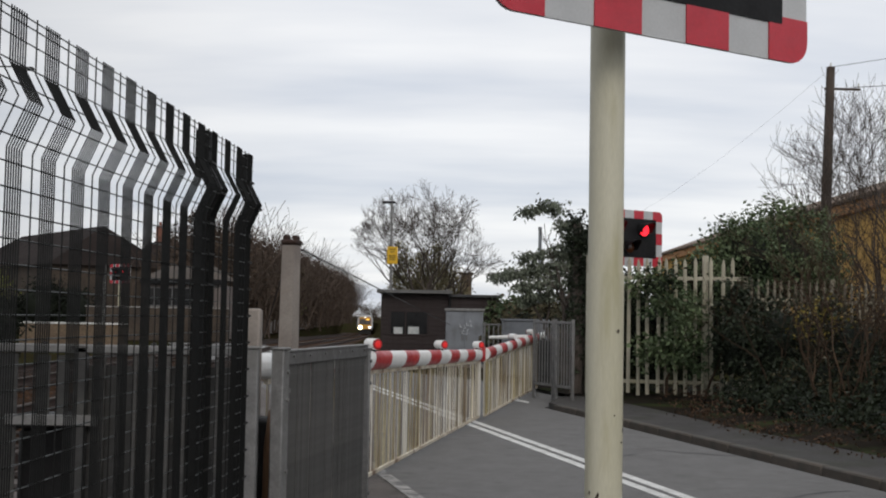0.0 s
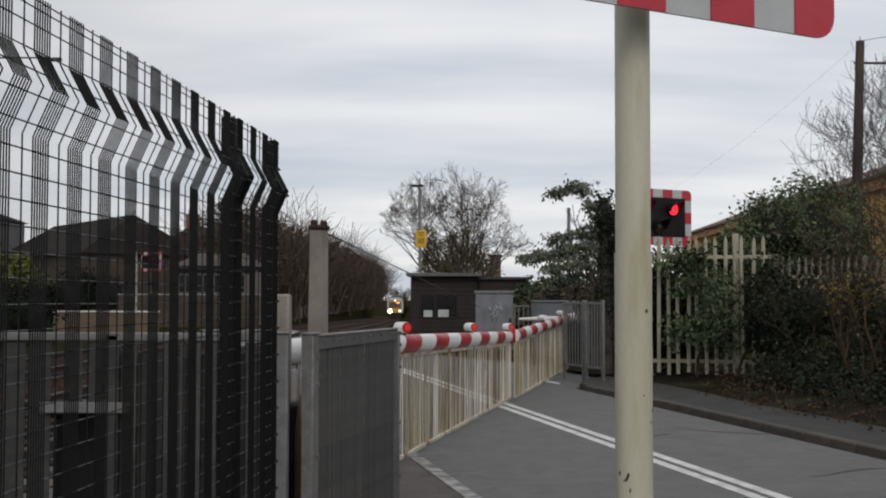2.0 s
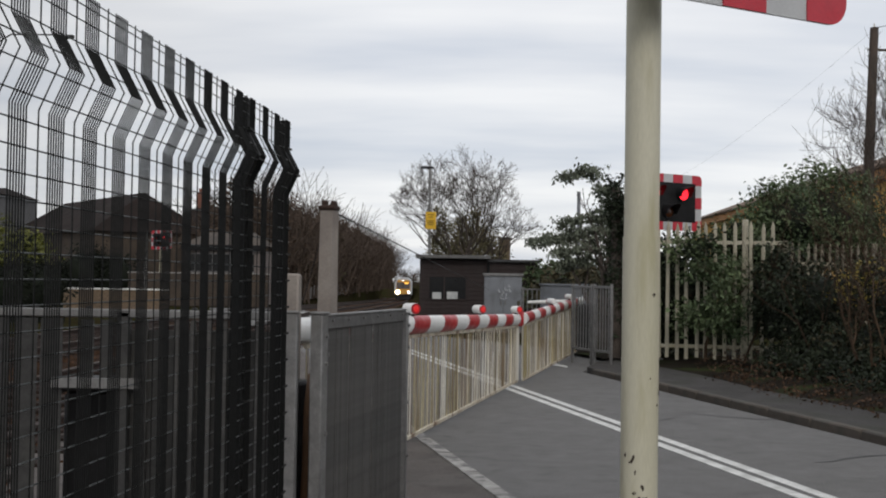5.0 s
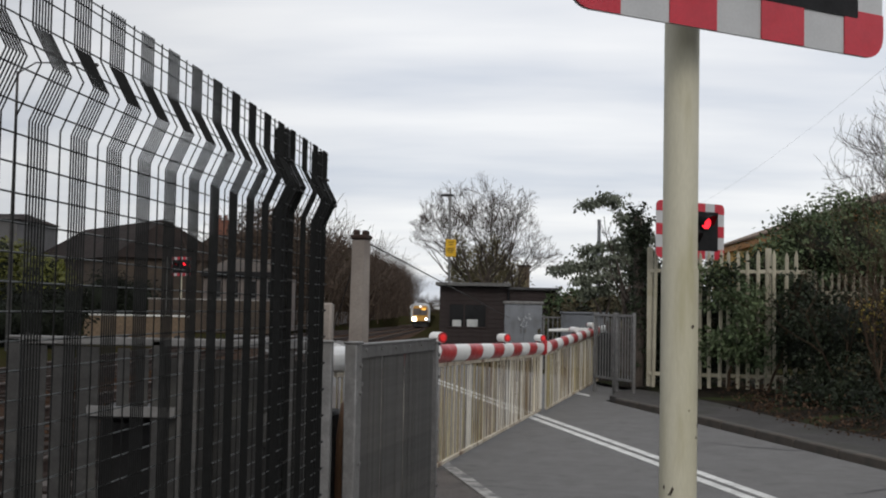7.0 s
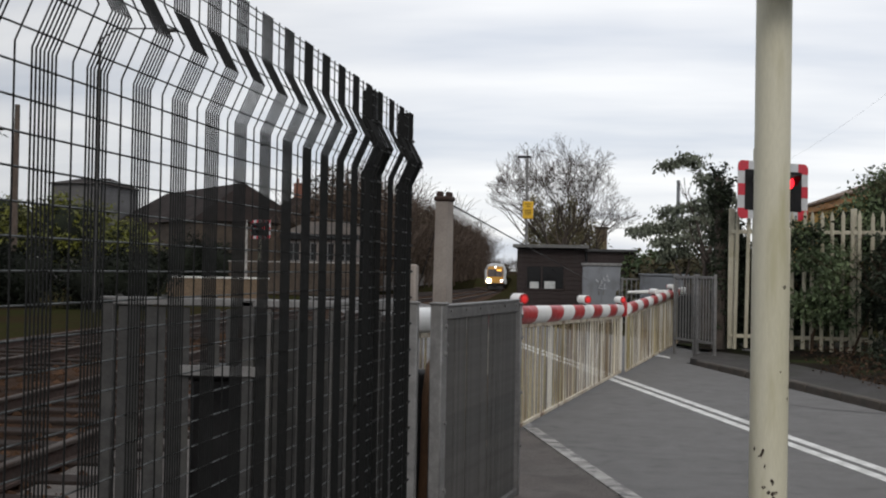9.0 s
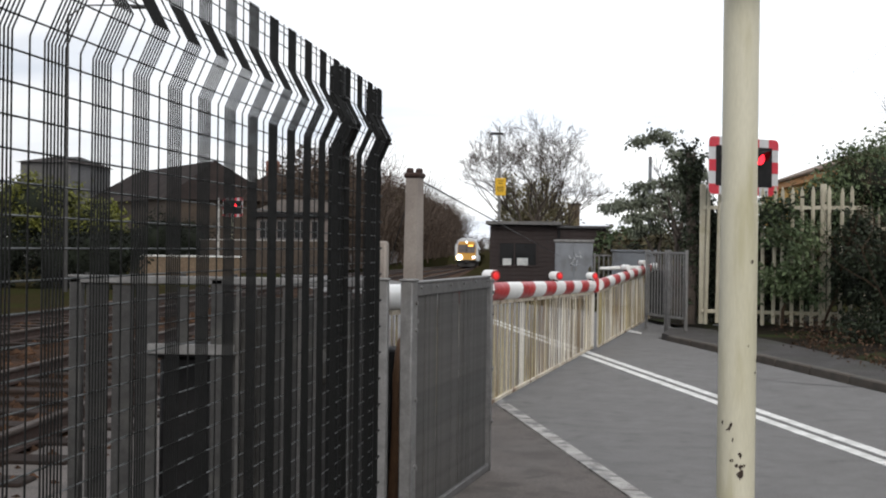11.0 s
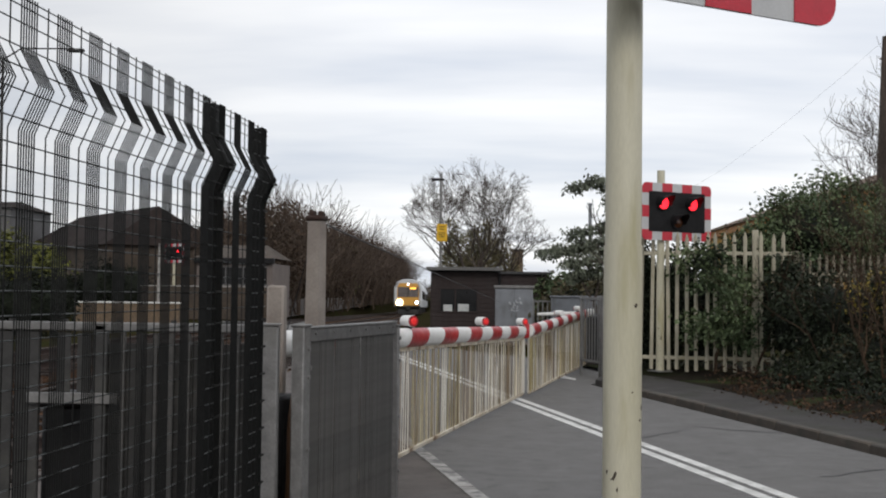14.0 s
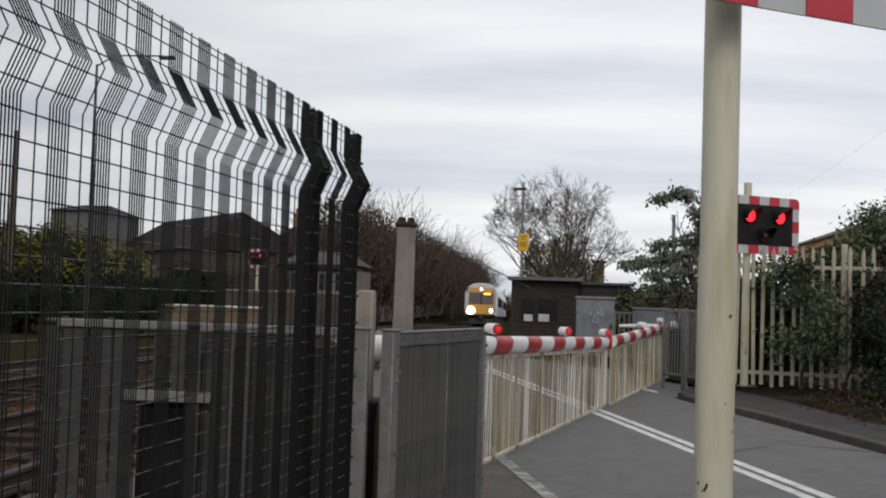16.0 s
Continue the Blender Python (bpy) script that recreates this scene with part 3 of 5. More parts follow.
# ---- galvanised guards beside the barrier machine ----
def steel_post(parent, x, y, z1, w=0.07, d=0.07, name="post", steel="galv"):
    p = part(name, B((x, y, z1 / 2), (w, d, z1), 0.006), M[steel], parent)
    part("cap", B((x, y, z1 + 0.004), (w + 0.012, d + 0.012, 0.012), 0.004), M["galv"], p)
    for z in (0.3, 0.62, 0.95, 1.08):
        if z < z1:
            part("bolt", C((x + w * 0.2, y - d / 2 - 0.009, z), (x + w * 0.2, y - d / 2 + 0.001, z), 0.011, n=6), M["galv"], p)
    return p


def slatted_panel():
    """Panel that shields the barrier; local x runs from the near post to the far end."""
    dx, dy = 0.307, 1.62
    L = math.hypot(dx, dy)
    g = thing("guard_panel", "weathered galvanised steel guard panel of close vertical slats", "guard panel", pose(-0.757, 5.62, 0, 0, 0, math.degrees(math.atan2(dy, dx))))
    steel_post(g, 0.04, 0.0, 1.185, 0.092, 0.06)
    steel_post(g, L, 0.0, 1.15, 0.04, 0.05)
    rail = part("top_rail", B((L / 2 + 0.045, -0.004, 1.140), (L - 0.095, 0.016, 0.062), 0.003), M["galv_mid"], g)
    part("flange", B((L / 2 + 0.045, 0.008, 1.176), (L - 0.09, 0.05, 0.010), 0.003), M["galv"], rail, "bright top flange")
    for x in [0.2 + 0.27 * k for k in range(6)]:
        part("screw", C((x, -0.02, 1.150), (x, -0.010, 1.150), 0.008, n=6), M["galv"], rail)
    stile = part("stile", B((0.118, -0.002, 0.575), (0.045, 0.02, 1.07), 0.003), M["galv_mid"], g)
    for z in (0.28, 0.99):
        part("bolt", C((0.118, -0.024, z), (0.118, -0.010, z), 0.012, n=6), M["galv"], stile)
    part("bottom_rail", B((L / 2, 0, 0.025), (L, 0.04, 0.045), 0.006), M["galv_mid"], g)
    x, rng = 0.145, random.Random(2)
    while x < L - 0.03:
        part("slat", SLAT if rng.random() < 0.6 else THIN_SLAT, M["galv_dark"], g, m=pose(x, 0, 0.64, 0, 0, rng.choice((-5, -4, -3, -2, 9)) + rng.uniform(-2, 2)))
        x += 0.0335
    return g


SLAT = B((0, 0, -0.055), (0.0375, 0.004, 1.12), 0.001).mesh("slat", [M["galv_dark"]], None)
THIN_SLAT = Mesh().add([(x, y, z) for z, w in ((-0.615, 0.0188), (0.0, 0.0178), (0.2, 0.0152), (0.505, 0.0158)) for x, y in ((-w, -0.002), (w, -0.002), (w, 0.002), (-w, 0.002))], [(4 * i + j, 4 * i + (j + 1) % 4, 4 * i + 4 + (j + 1) % 4, 4 * i + 4 + j) for i in range(3) for j in range(4)] + [(0, 1, 2, 3), (12, 13, 14, 15)]).mesh("slat", [M["galv_dark"]], None)
slatted_panel()


def railing_guard():
    g = thing("steel_railing", "galvanised steel guard railing with flat upright plates", "railing", pose(-0.87, 5.56, 0, 0, 0, 180))
    steel_post(g, 0.012, 0.0, 1.19, 0.094, 0.06)
    for x in (0.78, 1.47):
        steel_post(g, x, 0.0, 1.185, 0.06, 0.05, "post", "galv_dull")
    part("top_rail", B((0.75, 0, 1.175), (1.5, 0.05, 0.04), 0.006), M["galv"], g)
    for x in (0.2, 0.45, 0.7, 0.95, 1.2, 1.42):
        part("bolt", C((x, 0.0, 1.19), (x, 0.0, 1.207), 0.014, n=6), M["galv_dull"], g)
    part("bottom_rail", B((0.75, 0, 0.10), (1.5, 0.035, 0.04), 0.006), M["galv"], g)
    part("mid_rail", B((0.9, 0.03, 0.85), (0.42, 0.02, 0.05), 0.004), M["galv"], g)
    plate = B((0, 0, 0), (0.105, 0.008, 1.02), 0.002).mesh("plate", [M["galv_dull"]], None)
    short = B((0, 0, 0), (0.06, 0.008, 0.27), 0.002).mesh("plate", [M["galv_dull"]], None)
    bar = B((0, 0, 0), (0.022, 0.03, 1.02), 0.003).mesh("bar", [M["galv_dark"]], None)
    for x in (0.08, 0.155, 0.23, 0.305, 0.38, 0.455, 0.53, 0.605, 0.68):
        part("bar", bar, M["galv_dark"], g, m=pose(x, 0.0, 0.64))
    # invented sheet that supplies the dark tone between the bars
    part("backing_sheet", B((0.40, -0.03, 0.6), (0.72, 0.006, 1.0), 0.002), M["galv_dull"], g, "added dull sheet giving the dark tone behind the bars")
    for x in (1.12, 1.24, 1.37):
        part("plate", plate, M["galv_dull"], g, m=pose(x, 0.005, 0.64))
    for x in (0.86, 0.95):
        part("short_plate", short, M["galv_dull"], g, m=pose(x, 0.005, 1.01))
    return g


railing_guard()


# ---- the barrier: two booms with hanging skirts ----
def boom_lamp(parent, x, z, s):
    """A short round lamp on the boom, turned towards the oncoming road."""
    m = Matrix.Translation((x, 0, z + 0.056)) @ pose(0, 0, 0, 0, 0, -42) @ Matrix.Scale(s, 4)
    body = Mesh().tube([(0, 0.075, 0), (0, 0.07, 0), (0, -0.075, 0), (0, -0.08, 0)], [0.046, 0.052, 0.054, 0.05], 16, m=m)
    lamp = part("lamp", body, M["white_paint"], parent, "white lamp housing on the boom")
    part("bracket", B((x, 0, z + 0.004), (0.05, 0.05, 0.03), 0.006), M["black"], lamp)
    part("lens_rim", Mesh().tube([(0, -0.078, 0), (0, -0.09, 0)], [0.052, 0.05], 16, m=m), M["boom_red"], lamp)
    part("lens", Mesh().tube([(0, -0.088, 0), (0, -0.096, 0), (0, -0.1, 0)], [0.034, 0.03, 0.012], 14, m=m), M["boom_lens"], lamp, "round red lens")


def barrier(m, length, lamps, z0, z1, label, skirt_from=0.0, first=0.6, step=0.6, tail=0.0, h0=0.14, h1=0.11, lamp_s=0.86):
    """A boom along local x from its pivot to its tip, with an even red and white banding."""
    b = thing("barrier", label, "level crossing barrier", m, "crossing barriers")
    zt = lambda x: z0 + (z1 - z0) * x / length
    ht = lambda x: h0 + (h1 - h0) * x / length
    boom = part("boom", Mesh().box((length / 2, 0, (z0 + z1) / 2 - 0.07), (0.02, 0.02, 0.02)), M["white_paint"], b)
    cuts = [-tail, first]
    while cuts[-1] < length - 0.05:
        cuts.append(min(length, cuts[-1] + step))
    for k, (x, e) in enumerate(zip(cuts, cuts[1:])):
        mb = Mesh()
        prof = [(0.055 * math.cos(t), math.sin(t)) for t in [math.pi * (i + 0.5) / 6 for i in range(12)]]
        slope = lambda X: 0.07 if -tail < X < length else 0.0
        vs = [(X + slope(X) * pz, py, zt(max(X, 0)) - ht(max(X, 0)) / 2 + pz * ht(max(X, 0)) / 2) for X in (x, e) for py, pz in prof]
        mb.add(vs, [(i, (i + 1) % 12, 12 + (i + 1) % 12, 12 + i) for i in range(12)] + [tuple(range(12)), tuple(range(12, 24))])
        part("band", mb, M["boom_red"] if k % 2 else M["white_paint"], boom, "red band" if k % 2 else "white band")
    for x in lamps:
        boom_lamp(b, x, zt(x), lamp_s)
    # hanging skirt: flat bars between a hinge rail and a bottom rail
    sk = part("skirt", B(((length + skirt_from) / 2, 0, 0.075), (length - skirt_from, 0.03, 0.035), 0.005), M["skirt_rail"], b, "rust-stained white skirt")
    part("hinge_rail", Mesh().add([(skirt_from, -0.012, zt(skirt_from) - ht(0) - 0.03), (length, -0.012, zt(length) - h1 - 0.03), (length, 0.012, zt(length) - h1 - 0.03), (skirt_from, 0.012, zt(skirt_from) - ht(0) - 0.03),
                                    (skirt_from, -0.012, zt(skirt_from) - ht(0) + 0.005), (length, -0.012, zt(length) - h1 + 0.005), (length, 0.012, zt(length) - h1 + 0.005), (skirt_from, 0.012, zt(skirt_from) - ht(0) + 0.005)],
                                   [(0, 1, 2, 3), (4, 5, 6, 7), (0, 1, 5, 4), (1, 2, 6, 5), (2, 3, 7, 6), (3, 0, 4, 7)]), M["skirt_rail"], sk)
    rng = random.Random(int(length * 100))
    x = skirt_from + 0.03
    while x < length - 0.02:
        top = zt(x) - ht(x) - 0.01
        lean = rng.gauss(0.012, 0.034)
        pick = rng.random()
        w, paint = (rng.choice((0.010, 0.014, 0.03)), "skirt") if pick < (0.36 if x < 0.6 * length else 0.6) else (rng.choice((0.012, 0.018)), "skirt_moss") if pick < 0.68 else (rng.choice((0.008, 0.014)), "skirt_rust")
        ends = [(x + lean, top), (x + lean * 0.3 + rng.gauss(0, 0.006), 0.45), (x, 0.085)]
        vs = [(cx + s * w / 2, t, z) for t in (-0.0015, 0.0015) for cx, z in ends for s in (-1, 1)]
        part("skirt_bar", Mesh().add(vs, [(0, 1, 3, 2), (2, 3, 5, 4), (6, 7, 9, 8), (8, 9, 11, 10), (0, 2, 8, 6), (2, 4, 10, 8), (1, 3, 9, 7), (3, 5, 11, 9), (0, 1, 7, 6), (4, 5, 11, 10)]), M[paint], sk, smooth=None)
        x += rng.uniform(0.026, 0.056)
    part("skirt_plate", B((length - 0.02, -0.006, (zt(length) - h1) / 2 + 0.03), (0.24, 0.003, zt(length) - h1 - 0.1)), M["skirt"], sk)
    for o in (0.12, 0.27, 0.52):
        part("skirt_plate", B((length - o, 0.004, (zt(length) - h1) / 2 + 0.03), (0.11, 0.003, zt(length) - h1 - 0.1)), M["skirt_moss"] if o > 0.1 else M["skirt"], sk)
    return b


by = 6.3
near_len = math.hypot(15.75 - by, barrier_x(15.75) - barrier_x(by))
ba = math.degrees(math.atan2(1, 0.178))
nb = barrier(pose(barrier_x(by), by, 0, 0, 0, ba), near_len, (3.6, 6.73, 9.45), 1.14, 0.945, "lowered red and white barrier boom with a stained white skirt", 0.9, 1.12, 0.6, -0.6, 0.158, 0.15)
part("tip", B((near_len + 0.03, 0, 0.885), (0.07, 0.15, 0.2), 0.02), M["boom_red"], nb, "red boom tip bracket")
far_len = math.hypot(23.4 - 15.95, barrier_x(23.4) - barrier_x(15.95))
fb = barrier(pose(barrier_x(23.4) + 0.05, 23.4, 0, 0, 0, ba + 180), far_len, (1.87, 4.5), 1.10, 0.955, "lowered barrier boom meeting the other one mid-road", 0.5, 0.62, 0.62, 0.6, 0.15, 0.15)


def machine(m):
    b = thing("barrier_machine", "grey steel barrier machine with dark side arms", "barrier machine", m, "barrier machines")
    part("housing", B((0, 0, 0.5), (0.5, 0.34, 0.9), 0.03), M["black"], b, "dark painted housing")
    part("plinth", B((0, 0, 0.025), (0.6, 0.44, 0.06), 0.01), M["concrete"], b)
    for s in (-1, 1):
        arm = Mesh()
        arm.box((-0.12, 0.22 * s, 0.78), (0.75, 0.03, 0.16), 0.02)
        part("arm", arm, M["galv_dull"], b)
    return b


# black box put in to fill the dark gap beside the machine
mo = thing("gap_box", "black steel box filling the dark gap under the boom", "relay box", pose(-0.95, 6.12, 0, 0, 0, -10))
part("body", B((0, 0, 0.43), (0.16, 0.24, 0.8), 0.02), M["black"], mo)
part("base", B((0, 0, 0.02), (0.2, 0.28, 0.05), 0.008), M["concrete"], mo)
cw = thing("timber_post", "split brown timber post beside the barrier machine", "post", pose(-0.845, 6.02, 0, 0, 2.0, 10))
part("shaft", Mesh().tube([(0.0, 0, 0), (0.0, 0, 0.42), (-0.012, 0, 0.7), (0.012, 0, 0.86), (0.02, 0, 0.9)], [0.05, 0.045, 0.04, 0.05, 0.03], 9), M["wood_brown"], cw)
machine(pose(barrier_x(6.0) - 0.02, 6.05, 0, 0, 0, ba))
machine(pose(barrier_x(24.1) + 0.05, 24.1, 0, 0, 0, ba + 180))
dark = thing("relay_box", "black steel relay box behind the railing", "relay box", pose(-1.78, 6.0, 0, 0, 0, 8))
part("body", B((0, 0, 0.41), (0.5, 0.4, 0.76), 0.02), M["black"], dark)
part("lid", B((0, 0, 0.81), (0.54, 0.44, 0.05), 0.012), M["black"], dark)
part("label_plate", B((0.05, -0.203, 0.6), (0.1, 0.006, 0.07)), M["yellow"], dark, "small blank yellow plate")


# ---- the crossing signals ----
def signal(m, post_u, z_bottom, lit_right=True, lit_left=False, post_r=0.064, label="", group="crossing signals", top=None, setback=0.2):
    """Board in the local xz plane facing -y; local x from the left end; the post stands behind it."""
    s = thing("crossing_signal", label, "level crossing signal", m, group)
    Wd, Hd, bw = 1.50, 0.95, 0.142
    top = top or z_bottom + Hd * 0.9
    post = Mesh()
    post.tube([(post_u, setback, 0), (post_u, setback, 1.52)], post_r * 1.06, 20)
    p = part("post", post, M["cream"], s, "cream painted tubular post")
    part("upper_post", C((post_u, setback, 1.52), (post_u, setback, top), post_r, n=20), M["cream"], p)
    part("base_plate", B((post_u, setback, 0.012), (0.3, 0.3, 0.024), 0.005), M["galv"], p)
    rng = random.Random(8)
    for _ in range(34):
        z = rng.choice((rng.uniform(0.05, 0.75), rng.uniform(0.05, 1.75)))
        a = rng.uniform(math.pi, 2 * math.pi)
        r = post_r * (1.065 if z < 1.5 else 1.005)
        h, w = rng.uniform(0.004, 0.012), rng.uniform(0.05, 0.14)
        q = [(post_u + r * math.cos(a + i * w), setback + r * math.sin(a + i * w), z + j * h) for i, j in ((-1, 0), (0, -1), (1, 0.2), (0.2, 1))]
        part("paint_chip", Mesh().add(q, [(0, 1, 2, 3)]), M["chip"], p, smooth=None)
    for k in range(11):
        a, z = radians(244) + rng.gauss(0, 0.14), 0.55 + rng.gauss(0, 0.014)
        h, w, r = rng.uniform(0.008, 0.02), rng.uniform(0.06, 0.12), post_r * (1.063 + 0.0006 * k)
        q = [(post_u + r * math.cos(a + i * w), setback + r * math.sin(a + i * w), z + j * h) for i, j in ((-1, 0.1), (0, -1), (1, 0.2), (0.2, 1))]
        part("paint_chip", Mesh().add(q, [(0, 1, 2, 3)]), M["chip"], p, smooth=None)
    # rounded board in one plate, with bands and black field laid over
    def rounded(x0, x1, z0, z1, r, y):
        pts = []
        for cx, cz, a0 in ((x1 - r, z1 - r, 0), (x0 + r, z1 - r, 90), (x0 + r, z0 + r, 180), (x1 - r, z0 + r, 270)):
            pts += [(cx + r * math.cos(radians(a0 + t)), y, cz + r * math.sin(radians(a0 + t))) for t in range(0, 91, 15)]
        return pts

    def plate(pts, depth):
        n = len(pts)
        mb = Mesh()
        mb.add(pts + [(x, y + depth, z) for x, y, z in pts], [tuple(range(n)), tuple(range(n, 2 * n))] + [(i, (i + 1) % n, n + (i + 1) % n, n + i) for i in range(n)])
        return mb

    z0, z1 = z_bottom, z_bottom + Hd
    board = part("backboard", plate(rounded(0, Wd, z0, z1, 0.09, 0.0), 0.012), M["white"], s, "white board edged with red bands")
    part("black_field", plate(rounded(bw, Wd - bw, z0 + bw, z1 - bw, 0.01, -0.006), 0.005), M["black"], board, "matt black field")
    n = 7
    for zz in (0, 1):
        za, zb = (z0, z0 + bw) if zz == 0 else (z1 - bw, z1)
        for k in range(2, n - 1, 2):
            xa, xb = Wd * k / n, Wd * (k + 1) / n
            part("red_band", B(((xa + xb) / 2, -0.003, (za + zb) / 2), (xb - xa, 0.005, bw)), M["red"], board)
    r = 0.09
    for xs in (0, 1):
        for zs in (0, 1):
            arc = [(r + r * math.cos(radians(t)), r + r * math.sin(radians(t))) for t in range(180, 271, 15)]
            pts = arc + [(Wd / n, 0), (Wd / n, bw), (bw, bw), (bw, Wd / n * 0.8), (0, Wd / n * 0.8)]
            pts = [((Wd - x) if xs else x, -0.0055, (z1 - z) if zs else z0 + z) for x, z in pts]
            part("red_corner", plate(pts, 0.005), M["red"], board)
        zc = (z0 + z1) / 2
        part("red_band", B((bw / 2 if not xs else Wd - bw / 2, -0.003, zc), (bw, 0.005, 0.19)), M["red"], board)
    for x, z, lens, nm in ((0.42, 0.62, M["red_lit"] if lit_left else M["red_lens"], "red_light"), (1.05, 0.62, M["red_lit"] if lit_right else M["red_lens"], "red_light"), (0.735, 0.32, M["amber_lens"], "amber_light")):
        cz = z0 + z
        lt = part(nm, C((x, -0.004, cz), (x, -0.05, cz), 0.125, n=20), M["black"], s, "round lamp unit with a hood")
        part("lens", Mesh().tube([(x, -0.05, cz), (x, -0.065, cz), (x, -0.072, cz)], [0.105, 0.09, 0.04], 20), lens, lt)
        hood, k = Mesh(), 14
        vs = []
        for i in range(k + 1):
            t = radians(-25 + 230 * i / k)
            for rr, yy in ((0.118, -0.05), (0.118, -0.05 - 0.24 * (0.35 + 0.65 * max(0, math.sin(t)))), (0.112, -0.05 - 0.24 * (0.35 + 0.65 * max(0, math.sin(t)))), (0.112, -0.05)):
                vs.append((x + rr * math.cos(t), yy, cz + rr * math.sin(t)))
        hood.add(vs, [(4 * i + j, 4 * i + (j + 1) % 4, 4 * i + 4 + (j + 1) % 4, 4 * i + 4 + j) for i in range(k) for j in range(4)] + [(0, 1, 2, 3), tuple(4 * k + j for j in range(4))])
        part("hood", hood, M["black"], lt)
    return s


SIG_A = 32.8
sa, ca = math.sin(radians(SIG_A)), math.cos(radians(SIG_A))
# near signal: board bottom at 2.36, post centre at (0.595, 4.40)
signal(pose(0.142, 3.843, 0, 0, 0, SIG_A), (0.595 - 0.142) * ca + (4.40 - 3.843) * sa, 2.352, True, label="cream signal post carrying a striped red and white board", setback=-(0.595 - 0.142) * sa + (4.40 - 3.843) * ca)
signal(pose(2.50, 20.0, 0.1, 0, 0, SIG_A), 0.50, 2.18, True, True, label="cream post with lit red crossing lights on a striped board", top=3.35, setback=0.12)


# ---- across the road: guard gates, palisade, planting ----
def bar_gate(m, w, label, bars=7):
    g = thing("bar_gate", label, "steel gate", m, "guard gates")
    for x in (0.02, w - 0.02):
        part("post", B((x, 0, 0.57), (0.045, 0.045, 1.36), 0.006), M["galv"], g)
    for z in (0.16, 1.2):
        part("rail", B((w / 2, 0, z), (w - 0.08, 0.035, 0.04), 0.005), M["galv"], g)
    bar = B((0, 0, 0), (0.032, 0.012, 1.0), 0.002).mesh("bar", [M["galv"]], None)
    for k in range(bars):
        part("bar", bar, M["galv_dull"], g, m=pose(0.07 + (w - 0.14) * (k + 0.5) / bars, 0, 0.68))
    return g


bar_gate(pose(1.57, 20.75, 0.1, 0, 0, -70), 0.80, "galvanised steel bar gate at the footway end", 6)
bar_gate(pose(1.865, 19.93, 0.1, 0, 0, -68), 0.62, "galvanised steel guard frame beside the bar gate", 5)
bar_gate(pose(1.0, 29.5, 0.0, 0, 0, -8), 0.6, "grey steel guard frame near the cabinet", 4)
bx = thing("relay_cabinet", "low grey relay cabinet behind the barrier", "cabinet", pose(2.0, 29.5, 0))
part("body", B((0, 0, 0.65), (1.1, 0.5, 1.3), 0.02), M["cabinet"], bx)
part("lid", B((0, 0, 1.32), (1.16, 0.56, 0.05), 0.01), M["cabinet"], bx)


def palisade(name, x0, y0, x1, y1, z0, h, label, gap=0.148, paint="palisade"):
    L = math.hypot(x1 - x0, y1 - y0)
    f = thing("palisade_fence", label, "fence", pose(x0, y0, z0, 0, 0, math.degrees(math.atan2(y1 - y0, x1 - x0))), "palisade fences")
    for z in (0.22, h - 0.35):
        part("rail", B((L / 2, 0.03, z), (L, 0.04, 0.06), 0.005), M[paint], f)
    x = 0.0
    for x in [0.0] + [1.93 * k for k in range(1, int(L / 1.93) + 1)]:
        part("post", B((x, 0.08, h / 2 + 0.02), (0.1, 0.06, h + 0.04), 0.01), M[paint], f)
    w = 0.062
    pale = Mesh()
    prof = [(-w / 2, 0.006), (-w / 4, -0.006), (w / 4, -0.006), (w / 2, 0.006)]
    vs = [(x, y, z) for z in (0.02, h - 0.09) for x, y in prof] + [(-w * 0.1, -0.004, h), (w * 0.1, -0.004, h)]
    vs += [(x, y + 0.006, z) for x, y, z in vs]
    pale.add(vs, [(0, 1, 5, 4), (1, 2, 6, 5), (2, 3, 7, 6), (4, 5, 8), (5, 6, 9, 8), (6, 7, 9), (10, 11, 15, 14), (11, 12, 16, 15), (12, 13, 17, 16), (14, 15, 18), (15, 16, 19, 18), (16, 17, 19), (0, 4, 14, 10), (3, 7, 17, 13)])
    me = pale.mesh("pale", [M[paint]], None)
    rng = random.Random(int(x0 * 10))
    n = int(L / gap)
    for k in range(n):
        part("pale", me, M[paint], f, m=pose((k + 0.5) * gap + rng.gauss(0, 0.008), -0.002, rng.gauss(0, 0.012), 0, rng.gauss(0, 0.5), 0))
    return f


palisade("a", 2.46, 20.43, 4.92, 19.95, 0.12, 2.3, "cream painted palisade fence half hidden by ivy", 0.152)
palisade("b", 5.2, 20.6, 11.5, 23.5, 0.15, 1.95, "weathered cream palisade fence behind a thicket", 0.16, "palisade_dull")


def clump(rng, cx, cy, cz, rx, ry, rz, n):
    out = []
    while len(out) < n:
        p = Vector((rng.uniform(-1, 1), rng.uniform(-1, 1), rng.uniform(-1, 1)))
        q = p.length
        if 0.45 < q < 1.0 + 0.25 * noise.noise((p.x * 2 + cx, p.y * 2 + cy, p.z * 2 + cz)):
            out.append((cx + p.x * rx, cy + p.y * ry, cz + p.z * rz))
    return out


